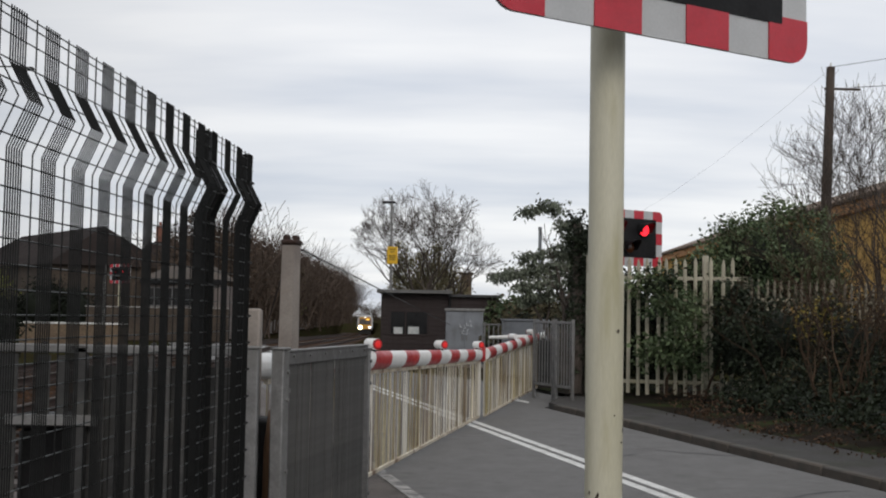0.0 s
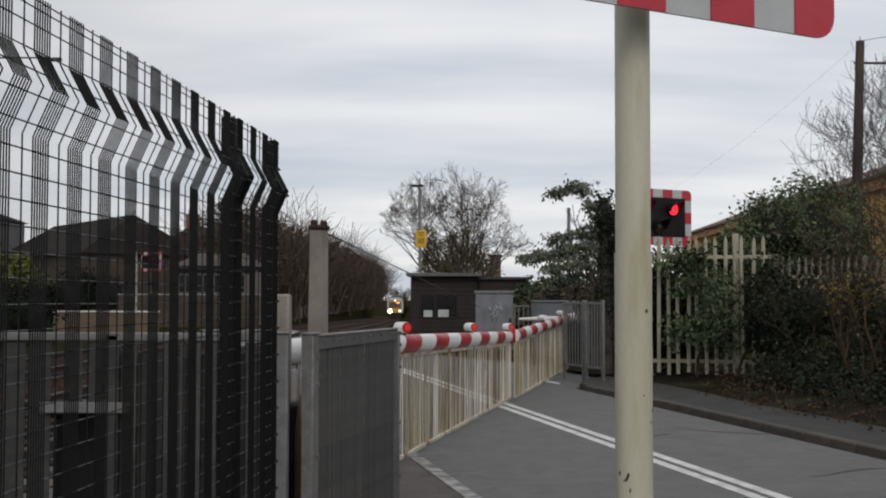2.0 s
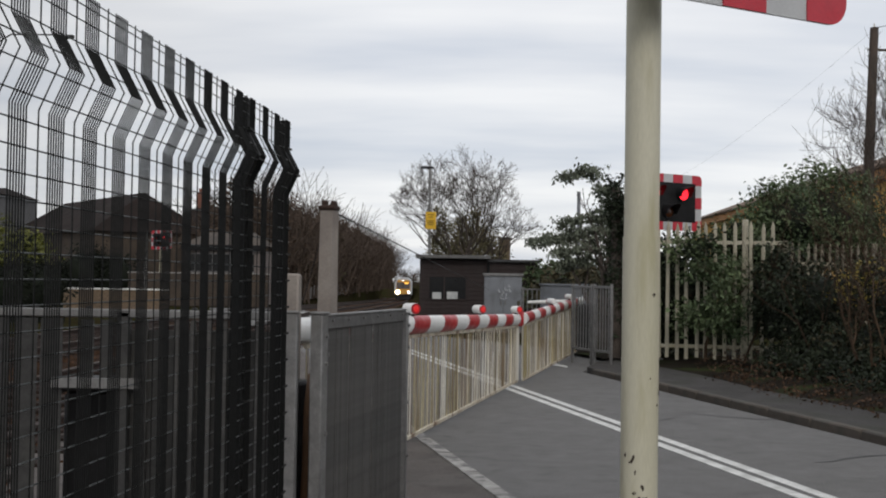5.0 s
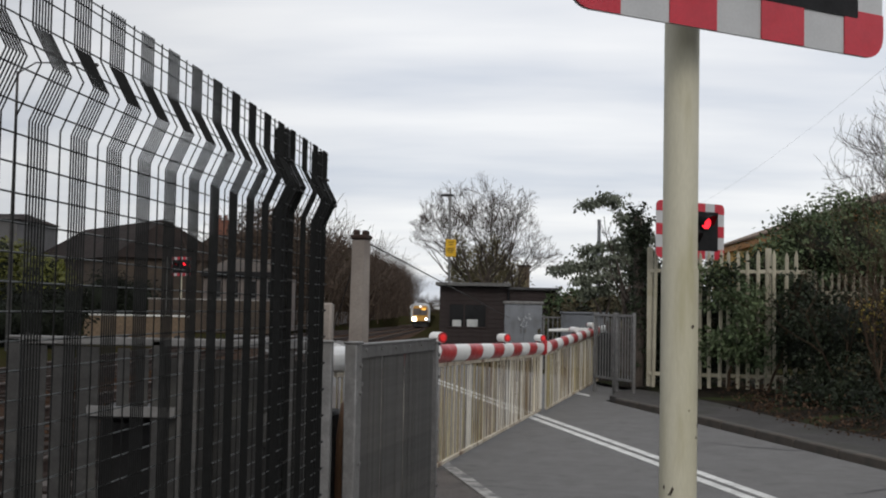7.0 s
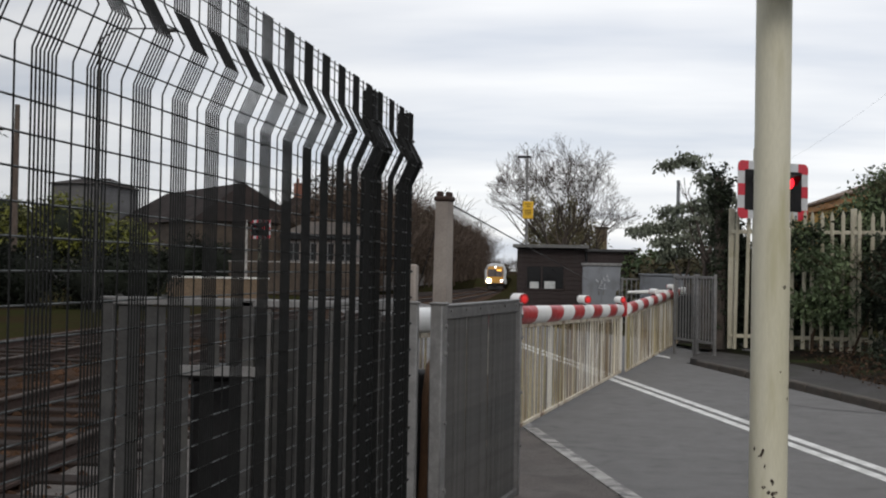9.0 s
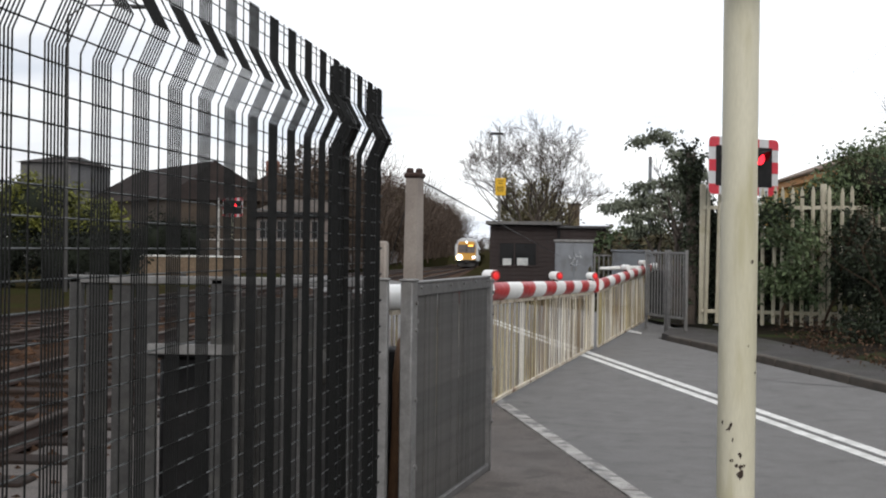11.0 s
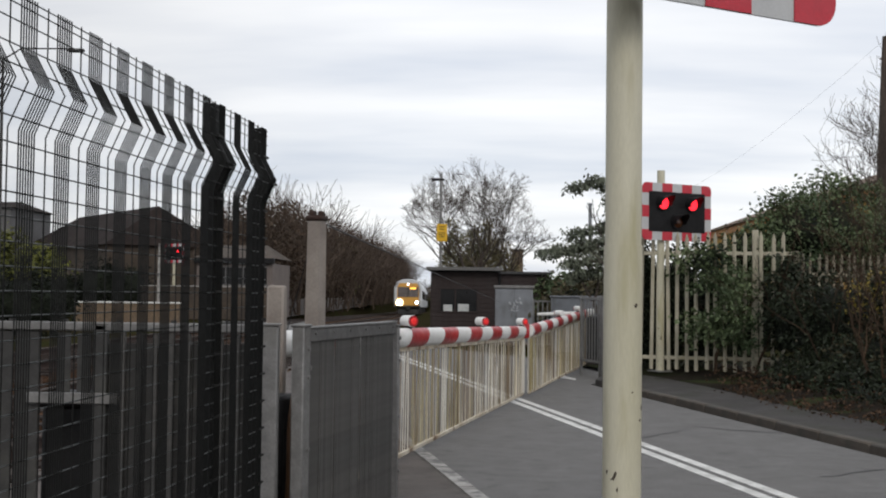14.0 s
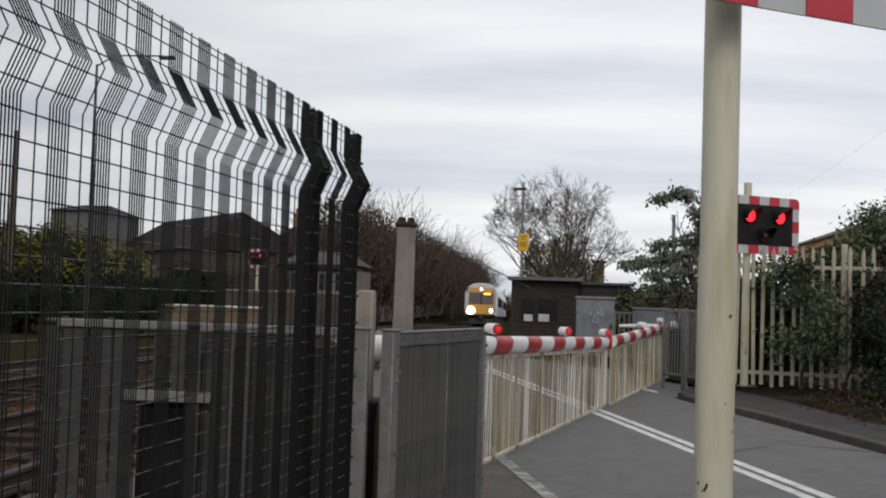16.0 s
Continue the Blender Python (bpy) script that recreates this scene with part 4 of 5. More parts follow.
def shrub(name, label, blobs, leafmats, seed, size, per=16, spread=0.11, stems=(), stem_mat="stem", inner=0.72):
    """blobs: centre, radii, number of clumps and leaf slot."""
    rng = random.Random(seed)
    cx, cy = sum(b[0] for b in blobs) / len(blobs), sum(b[1] for b in blobs) / len(blobs)
    s = thing(name, label, "shrub", pose(0, 0, 0))
    fol = Mesh()
    for (x, y, z, rx, ry, rz, n, slot) in blobs:
        leaves(fol, rng, clump(rng, x, y, z, rx, ry, rz, n), spread, per, size, slot)
    st = Mesh()
    for x, y, z, dx, dy, dz, l, r, depth in stems:
        tips = []
        branch(st, rng, (x, y, z), Vector((dx, dy, dz)).normalized(), l, r, depth, tips, up=0.1, wild=0.45, n=4, kids=(2, 3), shrink=0.66, rmin=0.003)
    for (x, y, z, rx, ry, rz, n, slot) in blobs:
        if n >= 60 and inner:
            # dark solid core closes the gaps and colours in the shrub's inner shade
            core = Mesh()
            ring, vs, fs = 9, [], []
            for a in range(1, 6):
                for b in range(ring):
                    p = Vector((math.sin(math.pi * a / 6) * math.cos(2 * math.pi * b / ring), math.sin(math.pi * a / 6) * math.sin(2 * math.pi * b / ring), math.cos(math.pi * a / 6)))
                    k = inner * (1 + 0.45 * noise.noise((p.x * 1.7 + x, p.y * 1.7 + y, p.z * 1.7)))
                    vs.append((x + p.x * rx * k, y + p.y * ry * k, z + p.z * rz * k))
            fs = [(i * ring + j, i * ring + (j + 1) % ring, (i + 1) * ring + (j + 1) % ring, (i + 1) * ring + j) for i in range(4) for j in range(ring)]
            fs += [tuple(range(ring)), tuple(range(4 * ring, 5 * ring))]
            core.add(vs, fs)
            part("inner_growth", core, M["hedge_leaf"], s, "dark core standing in for the shade inside the shrub", smooth=80)
    if st.v:
        part("stem_tangle", st, M[stem_mat], s, smooth=None)
    ob = part("foliage", fol, [M[k] for k in leafmats], s, smooth=None)
    return s


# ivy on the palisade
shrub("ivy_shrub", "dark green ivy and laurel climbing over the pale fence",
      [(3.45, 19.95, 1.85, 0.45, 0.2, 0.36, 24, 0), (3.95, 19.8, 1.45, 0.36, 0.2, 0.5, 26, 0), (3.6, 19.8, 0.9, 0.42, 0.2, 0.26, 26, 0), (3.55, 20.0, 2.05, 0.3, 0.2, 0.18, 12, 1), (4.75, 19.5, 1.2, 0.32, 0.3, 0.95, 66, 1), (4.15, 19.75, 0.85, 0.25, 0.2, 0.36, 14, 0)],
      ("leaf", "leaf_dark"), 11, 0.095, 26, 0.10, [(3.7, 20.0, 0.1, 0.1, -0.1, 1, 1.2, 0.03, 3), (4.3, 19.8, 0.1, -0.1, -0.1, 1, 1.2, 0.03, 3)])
# tall laurel behind the fence, with darker leaf clumps low and behind
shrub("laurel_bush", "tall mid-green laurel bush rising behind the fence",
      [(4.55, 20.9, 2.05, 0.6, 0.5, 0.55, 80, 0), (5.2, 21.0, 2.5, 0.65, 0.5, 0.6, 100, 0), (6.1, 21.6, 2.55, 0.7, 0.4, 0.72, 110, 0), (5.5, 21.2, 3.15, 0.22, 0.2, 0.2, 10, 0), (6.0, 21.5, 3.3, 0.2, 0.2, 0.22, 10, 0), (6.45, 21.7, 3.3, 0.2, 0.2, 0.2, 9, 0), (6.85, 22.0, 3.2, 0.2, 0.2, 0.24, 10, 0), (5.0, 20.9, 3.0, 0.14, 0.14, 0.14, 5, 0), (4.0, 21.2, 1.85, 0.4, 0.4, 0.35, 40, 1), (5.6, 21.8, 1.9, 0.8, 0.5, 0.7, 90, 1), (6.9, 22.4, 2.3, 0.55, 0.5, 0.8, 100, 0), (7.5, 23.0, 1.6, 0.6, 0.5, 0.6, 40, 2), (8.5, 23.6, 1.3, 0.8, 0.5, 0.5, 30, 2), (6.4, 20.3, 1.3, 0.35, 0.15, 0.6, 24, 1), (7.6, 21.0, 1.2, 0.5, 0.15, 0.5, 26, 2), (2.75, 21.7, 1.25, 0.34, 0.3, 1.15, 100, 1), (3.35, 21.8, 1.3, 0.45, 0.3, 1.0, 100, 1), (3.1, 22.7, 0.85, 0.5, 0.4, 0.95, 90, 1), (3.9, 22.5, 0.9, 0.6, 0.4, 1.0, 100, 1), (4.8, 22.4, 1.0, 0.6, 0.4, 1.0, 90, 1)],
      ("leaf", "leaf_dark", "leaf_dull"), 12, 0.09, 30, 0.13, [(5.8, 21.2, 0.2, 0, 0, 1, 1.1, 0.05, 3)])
# thicket on the bank
rng0 = random.Random(21)
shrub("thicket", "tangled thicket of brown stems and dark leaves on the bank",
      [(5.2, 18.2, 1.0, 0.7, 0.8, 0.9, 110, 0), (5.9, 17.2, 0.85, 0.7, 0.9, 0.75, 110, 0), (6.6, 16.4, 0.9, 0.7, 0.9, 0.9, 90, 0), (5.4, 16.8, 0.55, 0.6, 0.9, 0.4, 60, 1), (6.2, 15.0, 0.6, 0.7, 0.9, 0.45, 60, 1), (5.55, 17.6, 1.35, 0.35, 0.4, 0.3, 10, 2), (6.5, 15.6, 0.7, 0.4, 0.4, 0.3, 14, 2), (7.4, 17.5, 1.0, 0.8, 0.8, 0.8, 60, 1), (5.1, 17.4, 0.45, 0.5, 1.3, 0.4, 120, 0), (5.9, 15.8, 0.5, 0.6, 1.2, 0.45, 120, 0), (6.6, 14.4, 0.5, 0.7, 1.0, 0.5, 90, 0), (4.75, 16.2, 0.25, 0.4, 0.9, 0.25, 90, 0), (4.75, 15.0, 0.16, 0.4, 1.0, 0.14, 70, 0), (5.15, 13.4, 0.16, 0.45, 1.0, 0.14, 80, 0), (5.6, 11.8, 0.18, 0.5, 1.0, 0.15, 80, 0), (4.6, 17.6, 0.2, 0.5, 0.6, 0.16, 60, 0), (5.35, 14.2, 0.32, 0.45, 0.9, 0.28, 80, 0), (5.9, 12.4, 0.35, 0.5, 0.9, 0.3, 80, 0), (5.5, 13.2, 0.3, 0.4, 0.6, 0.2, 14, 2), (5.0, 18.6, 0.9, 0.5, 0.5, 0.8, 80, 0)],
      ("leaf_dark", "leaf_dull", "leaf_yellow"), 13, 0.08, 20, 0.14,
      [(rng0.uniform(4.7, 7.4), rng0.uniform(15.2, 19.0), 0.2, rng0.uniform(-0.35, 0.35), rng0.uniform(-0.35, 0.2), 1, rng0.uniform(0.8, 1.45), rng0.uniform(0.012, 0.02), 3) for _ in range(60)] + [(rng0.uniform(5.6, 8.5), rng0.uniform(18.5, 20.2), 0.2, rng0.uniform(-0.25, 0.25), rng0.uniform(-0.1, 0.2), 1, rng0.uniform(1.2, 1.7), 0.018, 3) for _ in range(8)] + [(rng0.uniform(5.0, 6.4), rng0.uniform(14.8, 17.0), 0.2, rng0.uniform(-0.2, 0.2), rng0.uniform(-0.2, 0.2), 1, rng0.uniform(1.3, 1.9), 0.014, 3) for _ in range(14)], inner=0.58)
litter = Mesh()
rngl = random.Random(31)
leaves(litter, rngl, [(kerb_x(min(y, 15)) + 1.0 + abs(rngl.gauss(0, 0.8)), y, 0.16 + rngl.uniform(0, 0.08)) for y in [rngl.uniform(8, 20) for _ in range(420)]] + [(kerb_x(min(y, 15)) + 0.95 + rngl.gauss(0, 0.1), y, 0.085) for y in [rngl.uniform(8, 17.5) for _ in range(260)]], 0.10, 4, 0.055, 0, 0.0)
solid("leaf_litter", litter, M["litter"], "brown dead leaves scattered on the earth", "leaf litter", kind="stuff", smooth=None)


# ---- bare trees ----
def bare_tree(name, label, x, y, z, h, seed, trunks=1, spreadk=0.25, depth=5, r=0.12, twig="twig", wild=0.35, up=0.2, keep=None, kids=(2, 4), fine=0.006):
    rng = random.Random(seed)
    t = thing(name, label, "tree", pose(x, y, z))
    mb, wood, tips = Mesh(), Mesh(), []
    for k in range(trunks):
        a = 2 * math.pi * k / max(1, trunks) + rng.uniform(-0.4, 0.4)
        d = Vector((math.cos(a) * spreadk, math.sin(a) * spreadk, 1)).normalized()
        branch(mb, rng, (0.2 * math.cos(a) * (trunks > 1), 0.2 * math.sin(a) * (trunks > 1), 0), d, h * 0.36, r, depth, tips, up, wild, 6, kids, 0.70, fine, keep, wood)
    part("trunk", wood, M["bark"], t, "grey-brown bark on trunk and limbs", smooth=None)
    part("crown", mb, M[twig], t, smooth=None)
    return t


def round_crown(*lobes):
    """True inside any of the lobes: x, z of the centre and the two radii; as deep as the lobe is wide."""
    def inside(p):
        return p.z < 2.2 or any(((p.x - x) / rx) ** 2 + (p.y / max(rx, 1.6)) ** 2 + ((p.z - z) / rz) ** 2 < 1.05 + 0.6 * noise.noise((p.x * 1.5, p.y * 1.5, p.z * 1.5)) for x, z, rx, rz in lobes)
    return inside


oak = bare_tree("bare_tree", "leafless spreading tree with fine grey twigs", -0.55, 48, 0, 7.2, 41, 11, 0.30, 6, 0.10, "oak_twig", 0.32, 0.12, round_crown((-0.75, 4.3, 2.3, 2.5), (1.0, 4.4, 1.35, 1.9), (1.75, 3.5, 1.1, 1.2)), (2, 4), 0.005)
rng = random.Random(42)
ivy = Mesh()
for x, y, h in ((-1.35, 0.1, 4.4), (-1.1, 0.0, 4.2), (-0.75, -0.2, 3.7), (-0.35, 0.2, 3.9), (0.0, 0.2, 3.5), (0.3, -0.1, 4.2), (0.6, 0.1, 3.7), (0.95, 0.0, 3.4), (1.25, 0.0, 3.0), (-0.5, 0.3, 3.3)):
    column = [(x + rng.gauss(0, 0.12), y + rng.gauss(0, 0.15), z) for z in [rng.uniform(0.3, h) for _ in range(70)]]
    leaves(ivy, rng, column, 0.12, 34, 0.10)
leaves(ivy, rng, clump(rng, -0.1, 0.2, 1.8, 1.55, 0.7, 1.4, 200), 0.2, 26, 0.10)
part("ivy", ivy, M["ivy_dull"], oak, "dull green ivy wrapping the trunks", smooth=None)
bare_tree("bare_tree", "leafless pale shrub tree beside the telegraph pole", 10.5, 28.0, 0.3, 7.7, 44, 4, 0.2, 5, 0.055, "oak_twig", 0.36, 0.22, lambda p: p.x > -2.5, (2, 4), 0.0045)
bare_tree("bare_tree", "leafless pale shrub tree with upright twigs", 11.2, 25.0, 0.3, 5.6, 45, 3, 0.22, 5, 0.04, "oak_twig", 0.3, 0.26, None, (2, 3))
bare_tree("bare_tree", "leafless pale shrub tree behind the thicket", 11.4, 29.0, 0.3, 7.2, 46, 4, 0.28, 5, 0.055, "oak_twig", 0.34, 0.22, None, (2, 4), 0.0045)

ev = thing("evergreen_tree", "dark evergreen tree with drooping leaf sprays", "tree", pose(2.6, 26, 0))
mb, tips = Mesh(), []
rng = random.Random(50)
for d, l, r in (((0.05, 0, 1), 1.5, 0.14), ((-0.5, 0.1, 1), 1.3, 0.09), ((0.35, 0, 1), 1.3, 0.1)):
    branch(mb, rng, (0.1, 0, 0), Vector(d).normalized(), l, r, 3, tips, 0.12, 0.35, 6, (2, 4), 0.66, 0.008)
part("crown", mb, M["bark"], ev, smooth=None)
fol = Mesh()


def spray(mb, rng, p0, p1, droop, n, width, slot=0):
    """A drooping bough: narrow leaves hanging along a bowed line."""
    p0, p1 = Vector(p0), Vector(p1)
    for _ in range(n):
        t = rng.random() ** 0.8
        c = p0.lerp(p1, t) - Vector((0, 0, droop * t * t))
        leaves(mb, rng, [c + Vector((rng.gauss(0, width), rng.gauss(0, width), rng.gauss(0, width * 0.45)))], 0.055, 9, 0.095, slot, 0.9)


for p0, p1, droop, n, width in (
        ((0.25, 0, 2.6), (-0.25, 0.1, 3.85), 0.05, 26, 0.06), ((-0.2, 0.1, 3.75), (-0.9, 0, 3.85), 0.2, 46, 0.08), ((-0.5, 0, 3.9), (-0.2, 0, 3.85), 0.1, 26, 0.09), ((0.2, 0, 3.3), (0.0, -0.1, 3.55), 0.1, 30, 0.10),
        ((0.2, 0, 2.75), (-0.95, 0.1, 2.95), 0.3, 80, 0.10), ((0.2, -0.1, 2.5), (-1.25, 0.1, 2.6), 0.28, 95, 0.10), ((0.1, 0.1, 2.3), (-1.55, 0, 2.45), 0.2, 80, 0.08), ((0.1, 0, 2.15), (-1.0, -0.1, 2.15), 0.15, 90, 0.12), ((0.0, 0.2, 1.9), (-0.9, 0.1, 1.95), 0.25, 60, 0.11),
        ((0.3, 0, 1.9), (0.35, 0, 3.3), 0.0, 90, 0.14), ((0.1, 0.1, 2.2), (0.0, 0.1, 3.0), 0.0, 80, 0.16), ((0.5, 0, 2.0), (0.55, 0, 3.2), 0.1, 80, 0.14), ((0.2, 0, 1.1), (0.3, 0, 2.2), 0.0, 60, 0.14)):
    spray(fol, rng, p0, p1, droop, n, width)
part("foliage", fol, M["foliage_grey"], ev, smooth=None)
it = thing("leaning_tree", "dark ivy-clad trunk standing between gate and fence", "tree", pose(2.30, 20.75, 0.1))
mb, tips = Mesh(), []
mb.tube([(0, 0, 0), (0.03, 0, 1.2), (-0.02, 0, 2.9)], [0.12, 0.10, 0.07], 8)
part("trunk", mb, M["bark"], it)
fol = Mesh()
leaves(fol, rng, clump(rng, 0.03, 0, 1.5, 0.12, 0.12, 1.5, 150) + clump(rng, 0.0, 0, 2.75, 0.26, 0.26, 0.4, 44), 0.04, 16, 0.08, 0, 0.3)
part("ivy", fol, M["leaf_dark"], it, smooth=None)
wb = thing("exit_barrier", "white boom end of a further barrier beyond the gate", "level crossing barrier", pose(1.0, 26, 0.0))
part("boom", Mesh().tube([(0, 0, 0.94), (0.5, 0.02, 0.955), (1.0, 0, 0.96)], [0.03, 0.05, 0.055], 10), M["white_paint"], wb)
part("stand", B((0.98, 0.1, 0.46), (0.3, 0.3, 0.92), 0.02), M["cabinet"], wb)
low = shrub("hedge", "low scrubby hedge behind the cabinet", [(1.9, 38, 0.9, 1.6, 0.8, 0.8, 110, 0), (3.2, 34, 0.8, 1.2, 0.8, 0.7, 80, 1), (3.0, 40, 1.3, 1.6, 0.8, 0.7, 70, 1), (2.3, 31, 0.95, 1.1, 0.6, 0.85, 120, 1), (2.0, 36, 1.25, 0.9, 0.6, 0.65, 130, 0), (1.55, 38.5, 1.25, 1.0, 0.6, 0.75, 130, 1), (2.8, 39, 1.5, 1.2, 0.6, 0.7, 130, 0), (3.4, 36, 1.3, 1.0, 0.6, 0.7, 110, 1)], ("leaf", "leaf_dull"), 51, 0.18, 14, 0.16)


# ---- telegraph pole and lines ----
tp = thing("telegraph_pole", "tall brown wooden telegraph pole", "telegraph pole", pose(9.42, 30, 0, 0, 0.4, 0))
part("shaft", Mesh().tube([(0, 0, 0), (0.05, 0, 4), (0.15, 0, 7.8)], [0.15, 0.135, 0.105], 12), M["tele"], tp)
part("cross_bracket", B((0.45, 0, 7.25), (0.9, 0.05, 0.06), 0.008), M["tele"], tp)
for dx, z in ((0.15, 7.85), (0.85, 7.35)):
    part("insulator", C((dx, 0, z - 0.05), (dx, 0, z + 0.06), 0.03, 0.02, 8), M["white_paint"], tp)


def cable(name, a, b, sag, r, label):
    pts = [Vector(a).lerp(Vector(b), t / 16) - Vector((0, 0, sag * 4 * (t / 16) * (1 - t / 16))) for t in range(17)]
    return solid(name, Mesh().tube(pts, r, 5), M["black"], label, "cable", smooth=60)


cable("overhead_cable", (9.55, 30, 7.7), (7.5, 75, 6.3), 0.9, 0.0022, "thin overhead cable running from the telegraph pole")
cable("overhead_cable", (9.6, 30, 7.8), (17, 22, 8.8), 0.3, 0.007, "thin overhead cable above the thicket")
cable("overhead_cable", (10.2, 30, 7.3), (17, 24, 7.6), 0.25, 0.009, "thin overhead cable at the pole bracket")

# ---- ochre building beyond the planting ----
och = thing("long_building", "long ochre building with an orange eaves board", "building", pose(13.2, 0, 0))
part("wall", B((4, 53, 2.52), (8, 46, 5.04)), M["ochre"], och)
part("eaves_board", B((-0.12, 53, 5.14), (0.2, 46.6, 0.45), 0.02), M["fascia"], och)
roof = Mesh()
roof.add([(-0.35, 29.5, 5.38), (-0.35, 76.5, 5.38), (4, 76.5, 7.0), (4, 29.5, 7.0), (8.3, 29.5, 5.38), (8.3, 76.5, 5.38), (-0.35, 29.5, 5.28), (-0.35, 76.5, 5.28), (8.3, 29.5, 5.28), (8.3, 76.5, 5.28)],
         [(0, 1, 2, 3), (3, 2, 5, 4), (0, 3, 4, 8, 6), (1, 7, 9, 5, 2), (6, 8, 9, 7), (0, 6, 7, 1), (4, 5, 9, 8)])
part("roof", roof, M["roof_sheet"], och)

# ---- the crossing hut, cabinet and sign ----
hut = thing("crossing_hut", "low dark brown timber hut with a flat felt roof", "hut", pose(-1.85, 36, 0, 0, 0, 0))
part("body", B((1.75, 1.3, 1.0), (3.5, 2.6, 2.0)), M["hut"], hut)
board = B((0, 0, 0), (1.99, 0.02, 0.13), 0.006).mesh("cladding_board", [M["hut"]], None)
board2 = B((0, 0, 0), (1.48, 0.02, 0.13), 0.006).mesh("cladding_board", [M["hut"]], None)
for k in range(15):
    if not 5 < k < 11:
        part("cladding_board", board, M["hut"], hut, m=pose(1.0, -0.013, 0.07 + k * 0.134, -1.2))
    part("cladding_board", board2, M["hut"], hut, m=pose(2.77, -0.013, 0.07 + k * 0.132, -1.2))
for k in range(6, 11):
    part("cladding_board", B((0, 0, 0), (0.3, 0.02, 0.13), 0.006), M["hut"], hut, m=pose(0.155, -0.013, 0.07 + k * 0.134, -1.2))
    part("cladding_board", B((0, 0, 0), (0.62, 0.02, 0.13), 0.006), M["hut"], hut, m=pose(1.68, -0.013, 0.07 + k * 0.134, -1.2))
part("roof", Mesh().box((1.0, 1.25, 2.09), (2.2, 3.1, 0.09), 0.01), M["roof_felt"], hut)
part("roof", Mesh().box((2.8, 1.3, 2.0), (1.62, 2.9, 0.08), 0.01, pose(0, 0, 0)), M["roof_felt"], hut)
part("roof_edge", B((1.0, -0.315, 2.1), (2.24, 0.03, 0.10), 0.006), M["galv_mid"], hut, "grey felt roof edge")
part("downpipe", C((2.05, -0.05, 0.1), (2.05, -0.05, 2.05), 0.04, n=8), M["black"], hut)
win = part("window", B((0.84, -0.01, 1.17), (1.1, 0.03, 0.7), 0.004), M["glass"], hut, "dark window with papers inside")
for z in (0.82, 1.52):
    part("frame", B((0.84, -0.03, z), (1.16, 0.05, 0.05), 0.006), M["hut"], win)
for x in (0.28, 0.74, 1.4):
    part("frame", B((x, -0.03, 1.17), (0.05, 0.05, 0.7), 0.006), M["hut"], win)
for x, w, h in ((0.52, 0.26, 0.24), (0.98, 0.32, 0.26)):
    part("paper", B((x, -0.035, 0.80 + h / 2), (w, 0.012, h)), M["paper"], win, "white papers on the sill")

cab = thing("equipment_cabinet", "grey steel equipment cabinet with faded white scrawl", "cabinet", pose(0.06, 33, 0))
part("body", B((0.53, 0.3, 0.8), (1.02, 0.6, 1.48), 0.012), M["cabinet"], cab)
part("lid", B((0.53, 0.3, 1.565), (1.1, 0.68, 0.08), 0.015), M["galv"], cab)
part("plinth", B((0.53, 0.3, 0.03), (1.1, 0.66, 0.08), 0.01), M["concrete"], cab)
for k in (0, 1):
    d = part("door", B((0.28 + 0.5 * k, -0.008, 0.8), (0.48, 0.02, 1.38), 0.006), M["cabinet"], cab)
    part("handle", B((0.47 + 0.12 * k, -0.03, 0.8), (0.03, 0.03, 0.12), 0.006), M["galv"], d)
scr = Mesh()
rng = random.Random(61)
for k in range(9):
    x0, z0 = 0.3 + rng.uniform(0, 0.45), 0.95 + rng.uniform(0, 0.35)
    scr.tube([(x0, -0.02, z0), (x0 + rng.uniform(-0.06, 0.06), -0.02, z0 - rng.uniform(0.05, 0.16)), (x0 + rng.uniform(0, 0.12), -0.02, z0 - rng.uniform(0.05, 0.12))], 0.013, 4)
part("scrawl", scr, M["chalk"], cab, "faded unreadable white scrawl")

ys = thing("warning_sign", "yellow warning sign on a thin grey post", "sign", pose(-1.68, 38.7, 0))
part("post", C((0, 0, 0), (-0.03, 0, 5.0), 0.045, n=10), M["galv"], ys)
plate = part("plate", B((0.02, -0.07, 3.31), (0.34, 0.03, 0.56), 0.04), M["yellow"], ys)
for z, w in ((3.5, 0.2), (3.42, 0.14), (3.3, 0.22), (3.24, 0.22), (3.18, 0.18)):
    part("text_bar", B((0.02, -0.089, z), (w, 0.006, 0.022)), M["black"], plate)
part("lamp_head", B((-0.12, 0, 5.02), (0.42, 0.1, 0.08), 0.02), M["black"], ys)
part("lamp_arm", C((-0.03, 0, 4.9), (-0.03, 0, 5.25), 0.025, n=8), M["galv"], ys)

# ---- concrete posts by the line ----
cp = thing("concrete_post", "weathered pale concrete post with a stay wire", "post", pose(-0.866, 6.8, 0, 0, 0.3, -20))
part("shaft", Mesh().add([(x * w, y * w, z) for z, w in ((0, 0.049), (1.75, 0.038)) for x, y in ((-1, -1), (1, -1), (1, 1), (-1, 1))], [(0, 1, 2, 3), (4, 5, 6, 7), (0, 1, 5, 4), (1, 2, 6, 5), (2, 3, 7, 6), (3, 0, 4, 7)]), M["concrete"], cp)
part("cap", Mesh().box((0, 0, 1.755), (0.10, 0.10, 0.03), 0.01).box((-0.03, 0, 1.78), (0.03, 0.05, 0.04), 0.008).box((0.028, 0, 1.778), (0.03, 0.05, 0.035), 0.008), M["rust"], cp, "rusty metal cap")
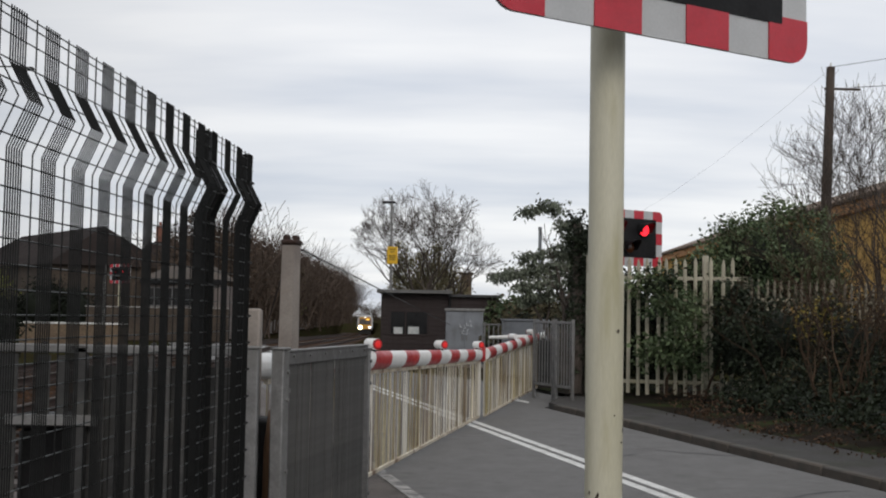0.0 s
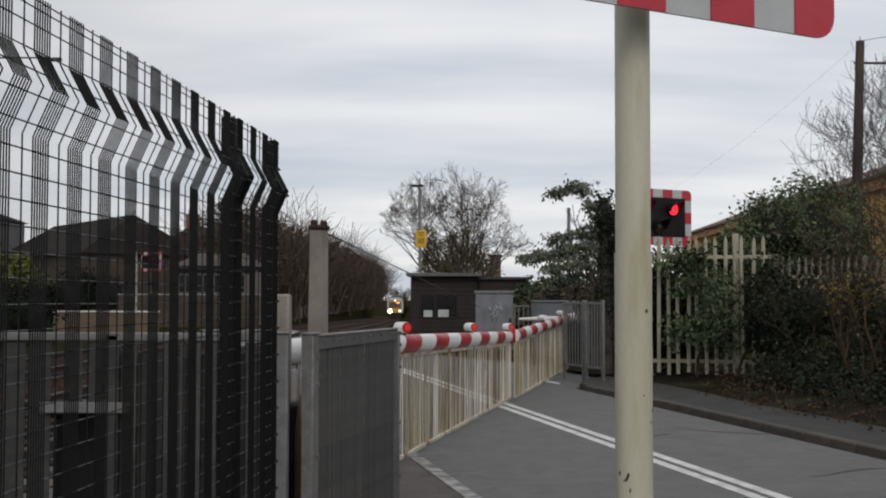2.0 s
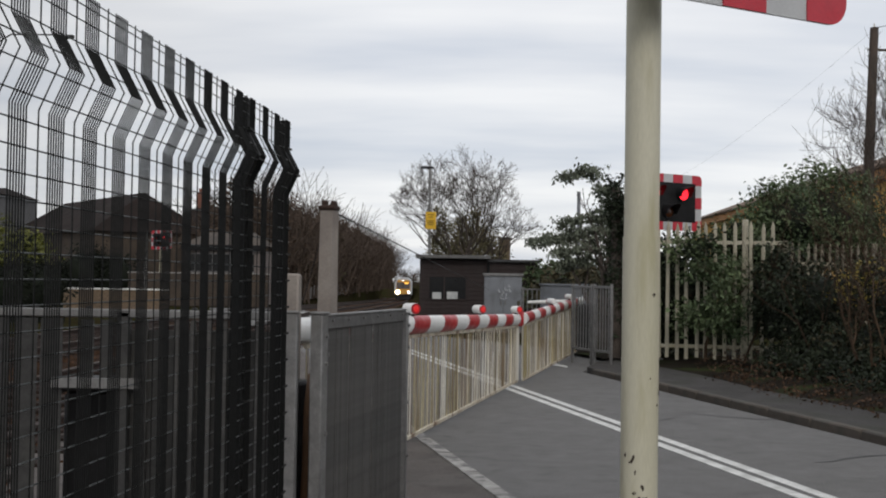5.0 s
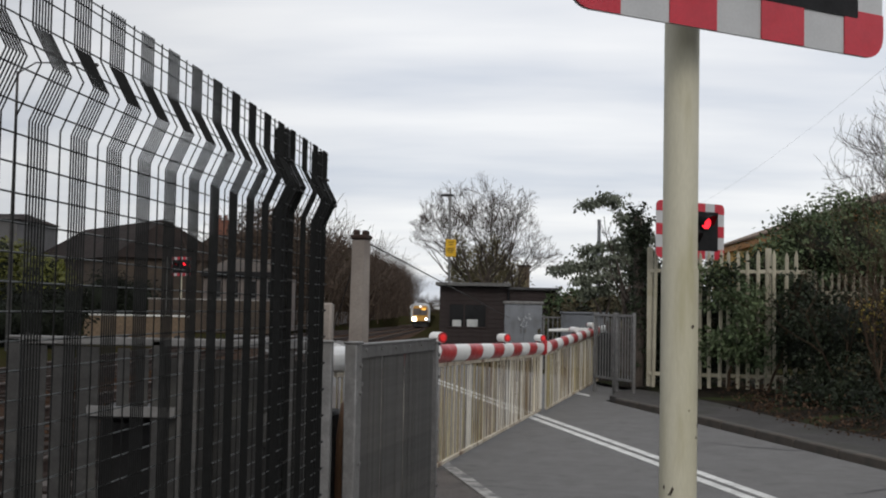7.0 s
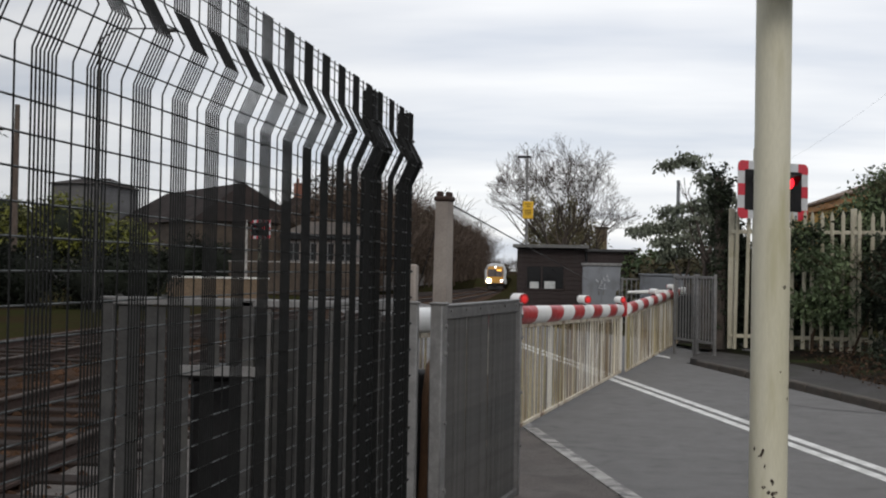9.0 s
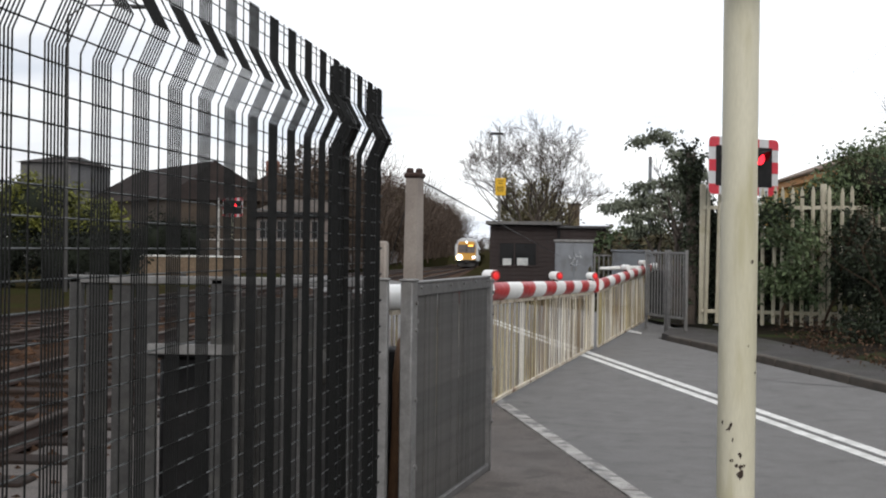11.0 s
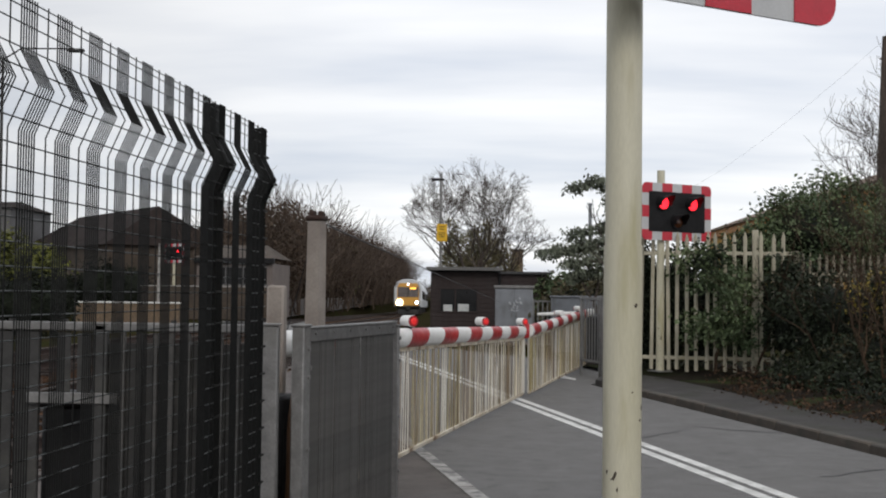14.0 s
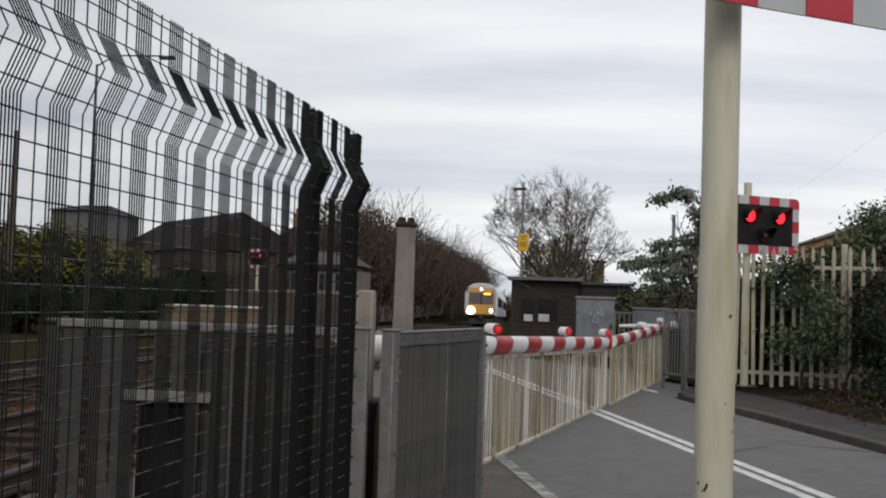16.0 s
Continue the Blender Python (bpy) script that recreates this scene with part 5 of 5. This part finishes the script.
cp2 = thing("concrete_pillar", "short pinkish concrete pillar beside the track", "post", pose(-0.993, 6.35, 0))
part("shaft", B((0, 0, 0.69), (0.09, 0.11, 1.375), 0.012), M["concrete"], cp2)
cable("stay_wire", (-0.85, 6.8, 1.74), (0.2, 32.9, 1.15), 0.0, 0.0055, "thin stay wire sloping down past the hut")
cable("stay_wire", (-0.87, 6.8, 1.70), (-1.12, 7.3, 1.05), 0.0, 0.003, "thin stay wire behind the concrete post")


# ---- the wooded cutting, houses and far side of the line ----
def woods(name, label, spots, seed, mats, twigs=26):
    rng = random.Random(seed)
    mb = Mesh()
    for x, y, h, w in spots:
        for _ in range(twigs):
            p = Vector((x + rng.gauss(0, w * 0.5), y + rng.gauss(0, w * 0.5), 0))
            tips = []
            hh = h * rng.uniform(0.6, 1.0)
            d = Vector((rng.gauss(0, 0.18), rng.gauss(0, 0.18), 1)).normalized()
            branch(mb, rng, p, d, hh * 0.55, 0.05 * h / 6, 2, tips, 0.2, 0.4, 3, (2, 4), 0.6, 0.016)
        leaves(mb, rng, clump(rng, x, y, h * 0.42, w * 0.8, w * 0.8, h * 0.42, 58), w * 0.17, 22, 0.32, 1)
    return solid(name, mb, mats, label, "woodland", kind="stuff", smooth=None)


rng = random.Random(71)
spots = []
for k in range(42):
    y = 68 + k * 5.6
    e = track_x(y) - 6.2 + 0.009 * (y - 68) - rng.uniform(0.0, 1.6)
    spots.append((e, y, 6.0 + 0.018 * y + rng.uniform(-0.6, 0.9), 2.4))
    if 72 < y < 86:
        spots.append((e - 2.5, y + 2, 8.8 + rng.uniform(-0.6, 0.8), 2.4))
    elif y > 86:
        spots.append((e - 4, y + 2, 8.2 + 0.02 * y + rng.uniform(-0.6, 1.2), 2.8))
woods("far_woods", "dense leafless brown scrub and trees lining the railway", spots, 72, [M["brush_twig"], M["brush"]], 26)
woods("far_woods_right", "leafless scrub on the far side of the railway", [(track_x(y) + 6.0 + rng.uniform(0, 2), y, 3.4 + rng.uniform(-0.5, 0.8), 2.0) for y in range(75, 260, 9)] + [(x, 345 + 1.5 * (x % 7), 6.4 + rng.uniform(-0.8, 0.9), 3.0) for x in range(-24, 6, 3)], 73, [M["brush_twig"], M["brush"]], 10)
plat = Mesh()
plat.sheet([(track_x(62) - 5.4, 62), (track_x(62) - 9, 62), (track_x(160) - 9, 160), (track_x(160) - 5.4, 160)], -0.1, 0.9)
solid("platform", plat, M["footway"], "low station platform beside the far track", "platform", kind="structure")


def house(name, label, x, y, w, d, eave, ridge, wall, roofm, rz=0, chimney=None, wins=3, hip=0.22):
    h = thing("house", label, "house", pose(x, y, 0, 0, 0, rz), "houses beyond the line")
    part("wall", B((0, 0, eave / 2), (w, d, eave)), M[wall], h)
    r = Mesh()
    o = 0.3
    r.add([(-w / 2 - o, -d / 2 - o, eave - 0.1), (w / 2 + o, -d / 2 - o, eave - 0.1), (w / 2 + o, d / 2 + o, eave - 0.1), (-w / 2 - o, d / 2 + o, eave - 0.1), (-w / 2 + w * hip, 0, ridge), (w / 2 - w * hip, 0, ridge)],
          [(0, 1, 5, 4), (1, 2, 5), (2, 3, 4, 5), (3, 0, 4), (0, 1, 2, 3)])
    rf = part("roof", r, M[roofm], h)
    if chimney:
        ch = part("chimney", B((chimney, 0, ridge + 0.2), (0.9, 0.6, 1.5), 0.02), M["brick"], rf)
        for k in (-0.22, 0.22):
            part("pot", C((chimney + k, 0, ridge + 0.9), (chimney + k, 0, ridge + 1.3), 0.12, 0.1, 8), M["brick"], ch)
    for fl in (1.4, 4.0):
        if fl + 0.6 < eave:
            for k in range(wins):
                wd = part("window", B((-w / 2 + w * (k + 0.5) / wins, -d / 2 - 0.01, fl), (1.3, 0.04, 1.2)), M["glass"], h)
                part("frame", Mesh().box((-w / 2 + w * (k + 0.5) / wins, -d / 2 - 0.03, fl + 0.62), (1.4, 0.05, 0.06)).box((-w / 2 + w * (k + 0.5) / wins, -d / 2 - 0.03, fl - 0.62), (1.5, 0.1, 0.06)).box((-w / 2 + w * (k + 0.5) / wins, -d / 2 - 0.03, fl), (0.06, 0.05, 1.2)), M["render"], wd)
    return h


house("a", "house with a broad dark tiled roof behind the railway", -27.8, 87, 20, 8, 4.4, 7.05, "brown_wall", "tiles", -53, None, 6, 0.08)
house("b", "red brick house with a chimney behind the railway", -19.0, 86, 5.4, 8, 4.8, 6.5, "brick", "tiles", 0, -1.1, 3)
house("c", "far grey house with a flat dark roof", -38.0, 92, 3.9, 8, 7.5, 8.1, "grey_wall", "tiles", 0, None, 2)
sb = thing("station_building", "low pinkish building with a dark eaves beam beside the railway", "building", pose(-13.25, 61, 0), "houses beyond the line")
part("wall", B((0, 2.5, 1.4), (3.9, 5, 2.8)), M["pink_wall"], sb)
part("eaves_beam", B((0, -0.1, 2.92), (4.1, 0.3, 0.28), 0.02), M["black"], sb, "dark eaves beam")
part("roof", Mesh().add([(-2.05, -0.2, 3.06), (2.05, -0.2, 3.06), (2.05, 5.2, 3.06), (-2.05, 5.2, 3.06), (-1.2, 2.5, 3.8), (1.2, 2.5, 3.8)], [(0, 1, 5, 4), (1, 2, 5), (2, 3, 4, 5), (3, 0, 4), (0, 1, 2, 3)]), M["brown_wall"], sb)
for x in (-1.35, -0.45, 0.45, 1.35):
    wd = part("window", B((x, -0.01, 2.15), (0.6, 0.05, 0.85)), M["glass"], sb)
    part("frame", Mesh().box((x, -0.04, 2.6), (0.7, 0.05, 0.06)).box((x, -0.04, 1.7), (0.7, 0.08, 0.06)).box((x, -0.04, 2.15), (0.05, 0.05, 0.85)), M["grey_wall"], wd)
pw = thing("platform_wall", "brown wall with a thin white top line by the low building", "wall", pose(-13.7, 58, 0))
part("wall", B((0, 0, 0.78), (6.8, 0.25, 1.56)), M["brown_wall"], pw)
part("coping", B((0, 0, 1.59), (6.9, 0.3, 0.06), 0.01), M["worn_line"], pw)
wallm = thing("low_wall", "low brown wall with a white coping along the far side of the line", "wall", pose(0, 0, 0))
part("wall", B((-14.35, 47, 0.42), (4.1, 0.25, 0.84)), M["ochre_dull"], wallm)
part("coping", B((-14.35, 47, 0.87), (4.15, 0.34, 0.07), 0.01), M["paint_line"], wallm)
shrub("garden_shrub", "yellow-green garden shrub beyond the railway", [(-26.5, 60, 3.0, 2.4, 1.5, 1.6, 220, 0), (-23.3, 60, 2.2, 1.6, 1.2, 1.3, 150, 0), (-30.0, 60, 2.9, 2.5, 1.5, 1.7, 200, 0), (-34, 60, 2.8, 2.5, 1.5, 1.7, 150, 0)], ("leaf_lime",), 81, 0.24, 34, 0.3, [(x, 60, -0.1, 0, 0, 1, 1.6, 0.08, 2) for x in (-34, -30, -26.5, -23.3)], inner=0.9)
shrub("dark_hedge", "dark evergreen hedge beside the railway", [(-14.4, 36, 0.75, 2.0, 1.0, 1.15, 200, 0), (-17.8, 36, 0.85, 2.2, 1.0, 1.2, 220, 0), (-21.8, 36, 0.9, 2.4, 1.0, 1.25, 200, 0), (-26.2, 36, 0.9, 2.6, 1.0, 1.3, 200, 0)], ("hedge_leaf",), 82, 0.16, 20, 0.2)
shrub("dark_bush", "tall dark evergreen bush beside the far houses", [(-19.6, 59, 1.5, 1.5, 0.9, 1.4, 170, 0), (-18.0, 59, 1.3, 1.2, 0.9, 1.3, 130, 0), (-21.5, 59, 1.1, 1.4, 0.9, 1.1, 110, 0)], ("hedge_leaf",), 84, 0.16, 20, 0.2)
tp2 = thing("telegraph_pole", "dark wooden telegraph pole beyond the railway", "telegraph pole", pose(-24.4, 50, 0))
part("shaft", Mesh().tube([(0, 0, 0), (0, 0, 4), (0.03, 0, 8.2)], [0.16, 0.14, 0.11], 10), M["tele"], tp2)
dt = thing("dark_tree", "dark ivy-covered tree beside the far track", "tree", pose(-17.95, 30, 0))
mb, tips = Mesh(), []
rng = random.Random(91)
branch(mb, rng, (0, 0, 0), Vector((0.05, 0, 1)), 4.0, 0.25, 3, tips, 0.15, 0.3, 7, (2, 4), 0.62, 0.02)
part("trunk", mb, M["bark"], dt, smooth=None)
fol = Mesh()
leaves(fol, rng, clump(rng, 0, 0, 5.6, 2.1, 1.6, 2.6, 340) + clump(rng, 0.2, 0, 8.6, 1.7, 1.4, 1.8, 170), 0.25, 30, 0.24)
part("crown", fol, M["hedge_leaf"], dt, smooth=None)
signal(pose(-16.6, 60, 0, 0, 0, -35), 0.6, 2.75, True, label="crossing signal with a lit red light beyond the railway", setback=0.12)
wp = thing("white_post", "slim white post beyond the railway", "post", pose(-14.6, 52, 0))
part("shaft", Mesh().tube([(0, 0, 0), (0, 0, 2.9), (0, 0, 3.4)], [0.07, 0.05, 0.03], 8), M["worn_line"], wp)
lp = thing("street_lamp", "slender street lamp with a long curved arm", "street lamp", pose(-13.3, 32, 0))
part("column", Mesh().tube([(0, 0, 0), (0, 0, 5), (0, 0, 7.6)], [0.08, 0.05, 0.035], 8), M["galv_dull"], lp)
part("arm", Mesh().tube([(0, 0, 7.55), (0.5, 0, 7.85), (1.9, 0, 7.85)], 0.022, 6), M["galv_dull"], lp)
part("lantern", B((2.0, 0, 7.8), (0.45, 0.16, 0.1), 0.03), M["galv_dull"], lp)


for y in (84, 104, 128):
    pl = thing("platform_lamp", "slim dark lamp post on the far platform", "lamp post", pose(track_x(y) - 5.7, y, 0.85), "platform lamps")
    part("post", C((0, 0, 0), (0, 0, 3.4), 0.06, 0.045, 8), M["black"], pl)
    part("lantern", B((0.18, 0, 3.42), (0.5, 0.18, 0.12), 0.03), M["galv_dull"], pl)
shrub("lineside_shrub", "small lime-green shrub beside the railway", [(track_x(118) - 6.4, 118, 1.9, 1.2, 1.0, 1.1, 60, 0)], ("leaf_lime",), 83, 0.25, 16, 0.25, [(track_x(118) - 6.4, 118, 0.0, 0, 0, 1, 1.0, 0.06, 2)])
bk = thing("brick_stack", "narrow brown brick stack behind the bare tree", "chimney", pose(1.0, 54, 0))
part("shaft", B((0, 0, 1.65), (0.5, 0.6, 3.3), 0.02), M["ochre_dull"], bk)
part("cap", B((0, 0, 3.33), (0.65, 0.7, 0.1), 0.02), M["brown_wall"], bk)

gp = thing("lamp_column", "plain slim grey column behind the evergreen tree", "post", pose(2.86, 36, 0))
part("shaft", C((0, 0, 0), (0, 0, 4.05), 0.06, 0.05, 8), M["cabinet"], gp)
part("cap", C((0, 0, 4.05), (0, 0, 4.1), 0.065, 0.05, 8), M["cabinet"], gp)
# unseen hedge added along the bank to block sky light from the road's right
shrub("hedge", "unseen hedge added to shade the right of the road", [(kerb_x(y) + 2.7, y, 1.6, 1.2, 1.3, 1.9, 130, 0) for y in (9.6, 7.4, 5.2, 3.0, 0.8, -1.4)], ("leaf_dark",), 91, 0.1, 16, 0.2, inner=0.8)


# ---- the train ----
train = thing("train", "yellow-fronted diesel train with lit headlamps approaching", "train", pose(0, 0, 0))


def train_body():
    W2, H0, H1 = 1.36, 0.95, 3.72
    sec = [(-W2, H0), (-W2, 2.4), (-W2 * 0.97, 3.0), (-W2 * 0.8, 3.45), (-W2 * 0.45, 3.68), (0, H1), (W2 * 0.45, 3.68), (W2 * 0.8, 3.45), (W2 * 0.97, 3.0), (W2, 2.4), (W2, H0)]
    n = len(sec)
    for k in range(2):
        y0, y1 = 0.25 + 23.6 * k, 23.5 + 23.6 * k
        vs = [(x, y, z) for y in (y0, y1) for x, z in sec]
        b = Mesh().add(vs, [(i, i + 1, n + i + 1, n + i) for i in range(n - 1)] + [tuple(range(n)), tuple(range(n, 2 * n)), (0, n - 1, 2 * n - 1, n)])
        body = part("carriage", b, M["train_white"], train, "pale carriage body")
        for s in (-1, 1):
            for j in range(9):
                part("side_window", B((s * (W2 + 0.004), y0 + 3 + j * 2.2, 2.2), (0.02, 1.5, 0.85), 0.004), M["glass"], body)
        part("underframe", B((0, (y0 + y1) / 2, 0.62), (2.3, y1 - y0 - 1.5, 0.62), 0.03), M["train_dark"], body)
    front = [(x * 0.985, z) for x, z in sec]
    vs = [(x, y, z) for y in (0.24, 0.0) for x, z in [(x * (1 if y > 0.1 else 0.93), z - (0 if y > 0.1 else 0.05 * (z > 3))) for x, z in front]]
    f = part("cab_shell", Mesh().add(vs, [(i, i + 1, n + i + 1, n + i) for i in range(n - 1)] + [tuple(range(n)), tuple(range(n, 2 * n)), (0, n - 1, 2 * n - 1, n)]), M["train_white"], train, "pale cab shell")
    nose = [(x * 0.80, min(z, 3.3) if z > 2 else max(z, 1.05)) for x, z in sec]
    vs = [(x, y, z) for y in (0.05, -0.02) for x, z in nose]
    part("nose", Mesh().add(vs, [(i, i + 1, n + i + 1, n + i) for i in range(n - 1)] + [tuple(range(n)), tuple(range(n, 2 * n)), (0, n - 1, 2 * n - 1, n)]), M["train_yellow"], f, "yellow front panel")
    for s in (-1, 1):
        part("windscreen", B((s * 0.53, -0.03, 2.42), (1.0, 0.04, 1.0), 0.03), M["cab_glass"], f)
        part("pillar", Mesh().tube([(s * 1.27, -0.01, 1.4), (s * 1.27, -0.01, 2.9), (s * 1.05, -0.01, 3.4)], 0.15, 8), M["train_white"], f, "pale corner pillar")
    part("window_divider", B((0, -0.045, 2.42), (0.08, 0.04, 1.02), 0.01), M["black"], f)
    part("destination_blind", B((0.5, -0.06, 2.8), (0.6, 0.03, 0.15), 0.01), M["orange_lamp"], f, "lit orange destination display")
    part("top_lamp", C((0, -0.06, 3.2), (0, 0.0, 3.2), 0.09, n=12), M["marker"], f)
    for s in (-1, 1):
        cl = part("lamp_cluster", B((s * 0.86, -0.015, 1.38), (0.5, 0.06, 0.34), 0.03), M["black"], f)
        if s < 0:
            # oversized glowing discs model the glare; the inner one is the lamp
            part("headlamp_glass", C((-0.86, -0.06, 1.36), (-0.86, -0.02, 1.36), 0.44, n=20), M["lamp_halo"], cl, "glowing disc standing in for the warm headlamp glare")
            part("headlamp", C((-0.86, -0.075, 1.36), (-0.86, -0.055, 1.36), 0.31, n=18), M["headlamp"], cl, "glaring headlamp")
        else:
            part("marker_lamp", C((0.86, -0.06, 1.38), (0.86, -0.02, 1.38), 0.17, n=16), M["marker"], cl, "white marker lamp")
    part("bumper", B((0, -0.05, 0.98), (2.5, 0.25, 0.2), 0.03), M["train_dark"], f)
    part("coupler", B((0, -0.2, 0.82), (0.4, 0.5, 0.35), 0.04), M["train_dark"], f)
    part("snow_plough", Mesh().add([(-1.1, 0.1, 0.75), (1.1, 0.1, 0.75), (1.1, 0.1, 0.2), (-1.1, 0.1, 0.2), (-1.0, -0.1, 0.7), (1.0, -0.1, 0.7), (1.0, -0.2, 0.25), (-1.0, -0.2, 0.25)], [(0, 1, 2, 3), (4, 5, 6, 7), (0, 1, 5, 4), (1, 2, 6, 5), (2, 3, 7, 6), (3, 0, 4, 7)]), M["train_dark"], f)


train_body()


def motions():
    rows = []
    for t, y in ((0.0, 222.0), (2.0, 209.5), (4.0, 197.0), (6.5, 180.3), (9.0, 162.0), (11.5, 142.0), (12.5, 133.5), (14.5, 116.0), (16.0, 102.5)):
        bend = math.degrees(math.atan(0.0395 + 2 * 0.0000855 * max(0.0, y - 85)))
        rows.append((t, pose(track_x(y), y, -fall(y), -0.68, 0, bend)))
    walk(train, rows)


motions()
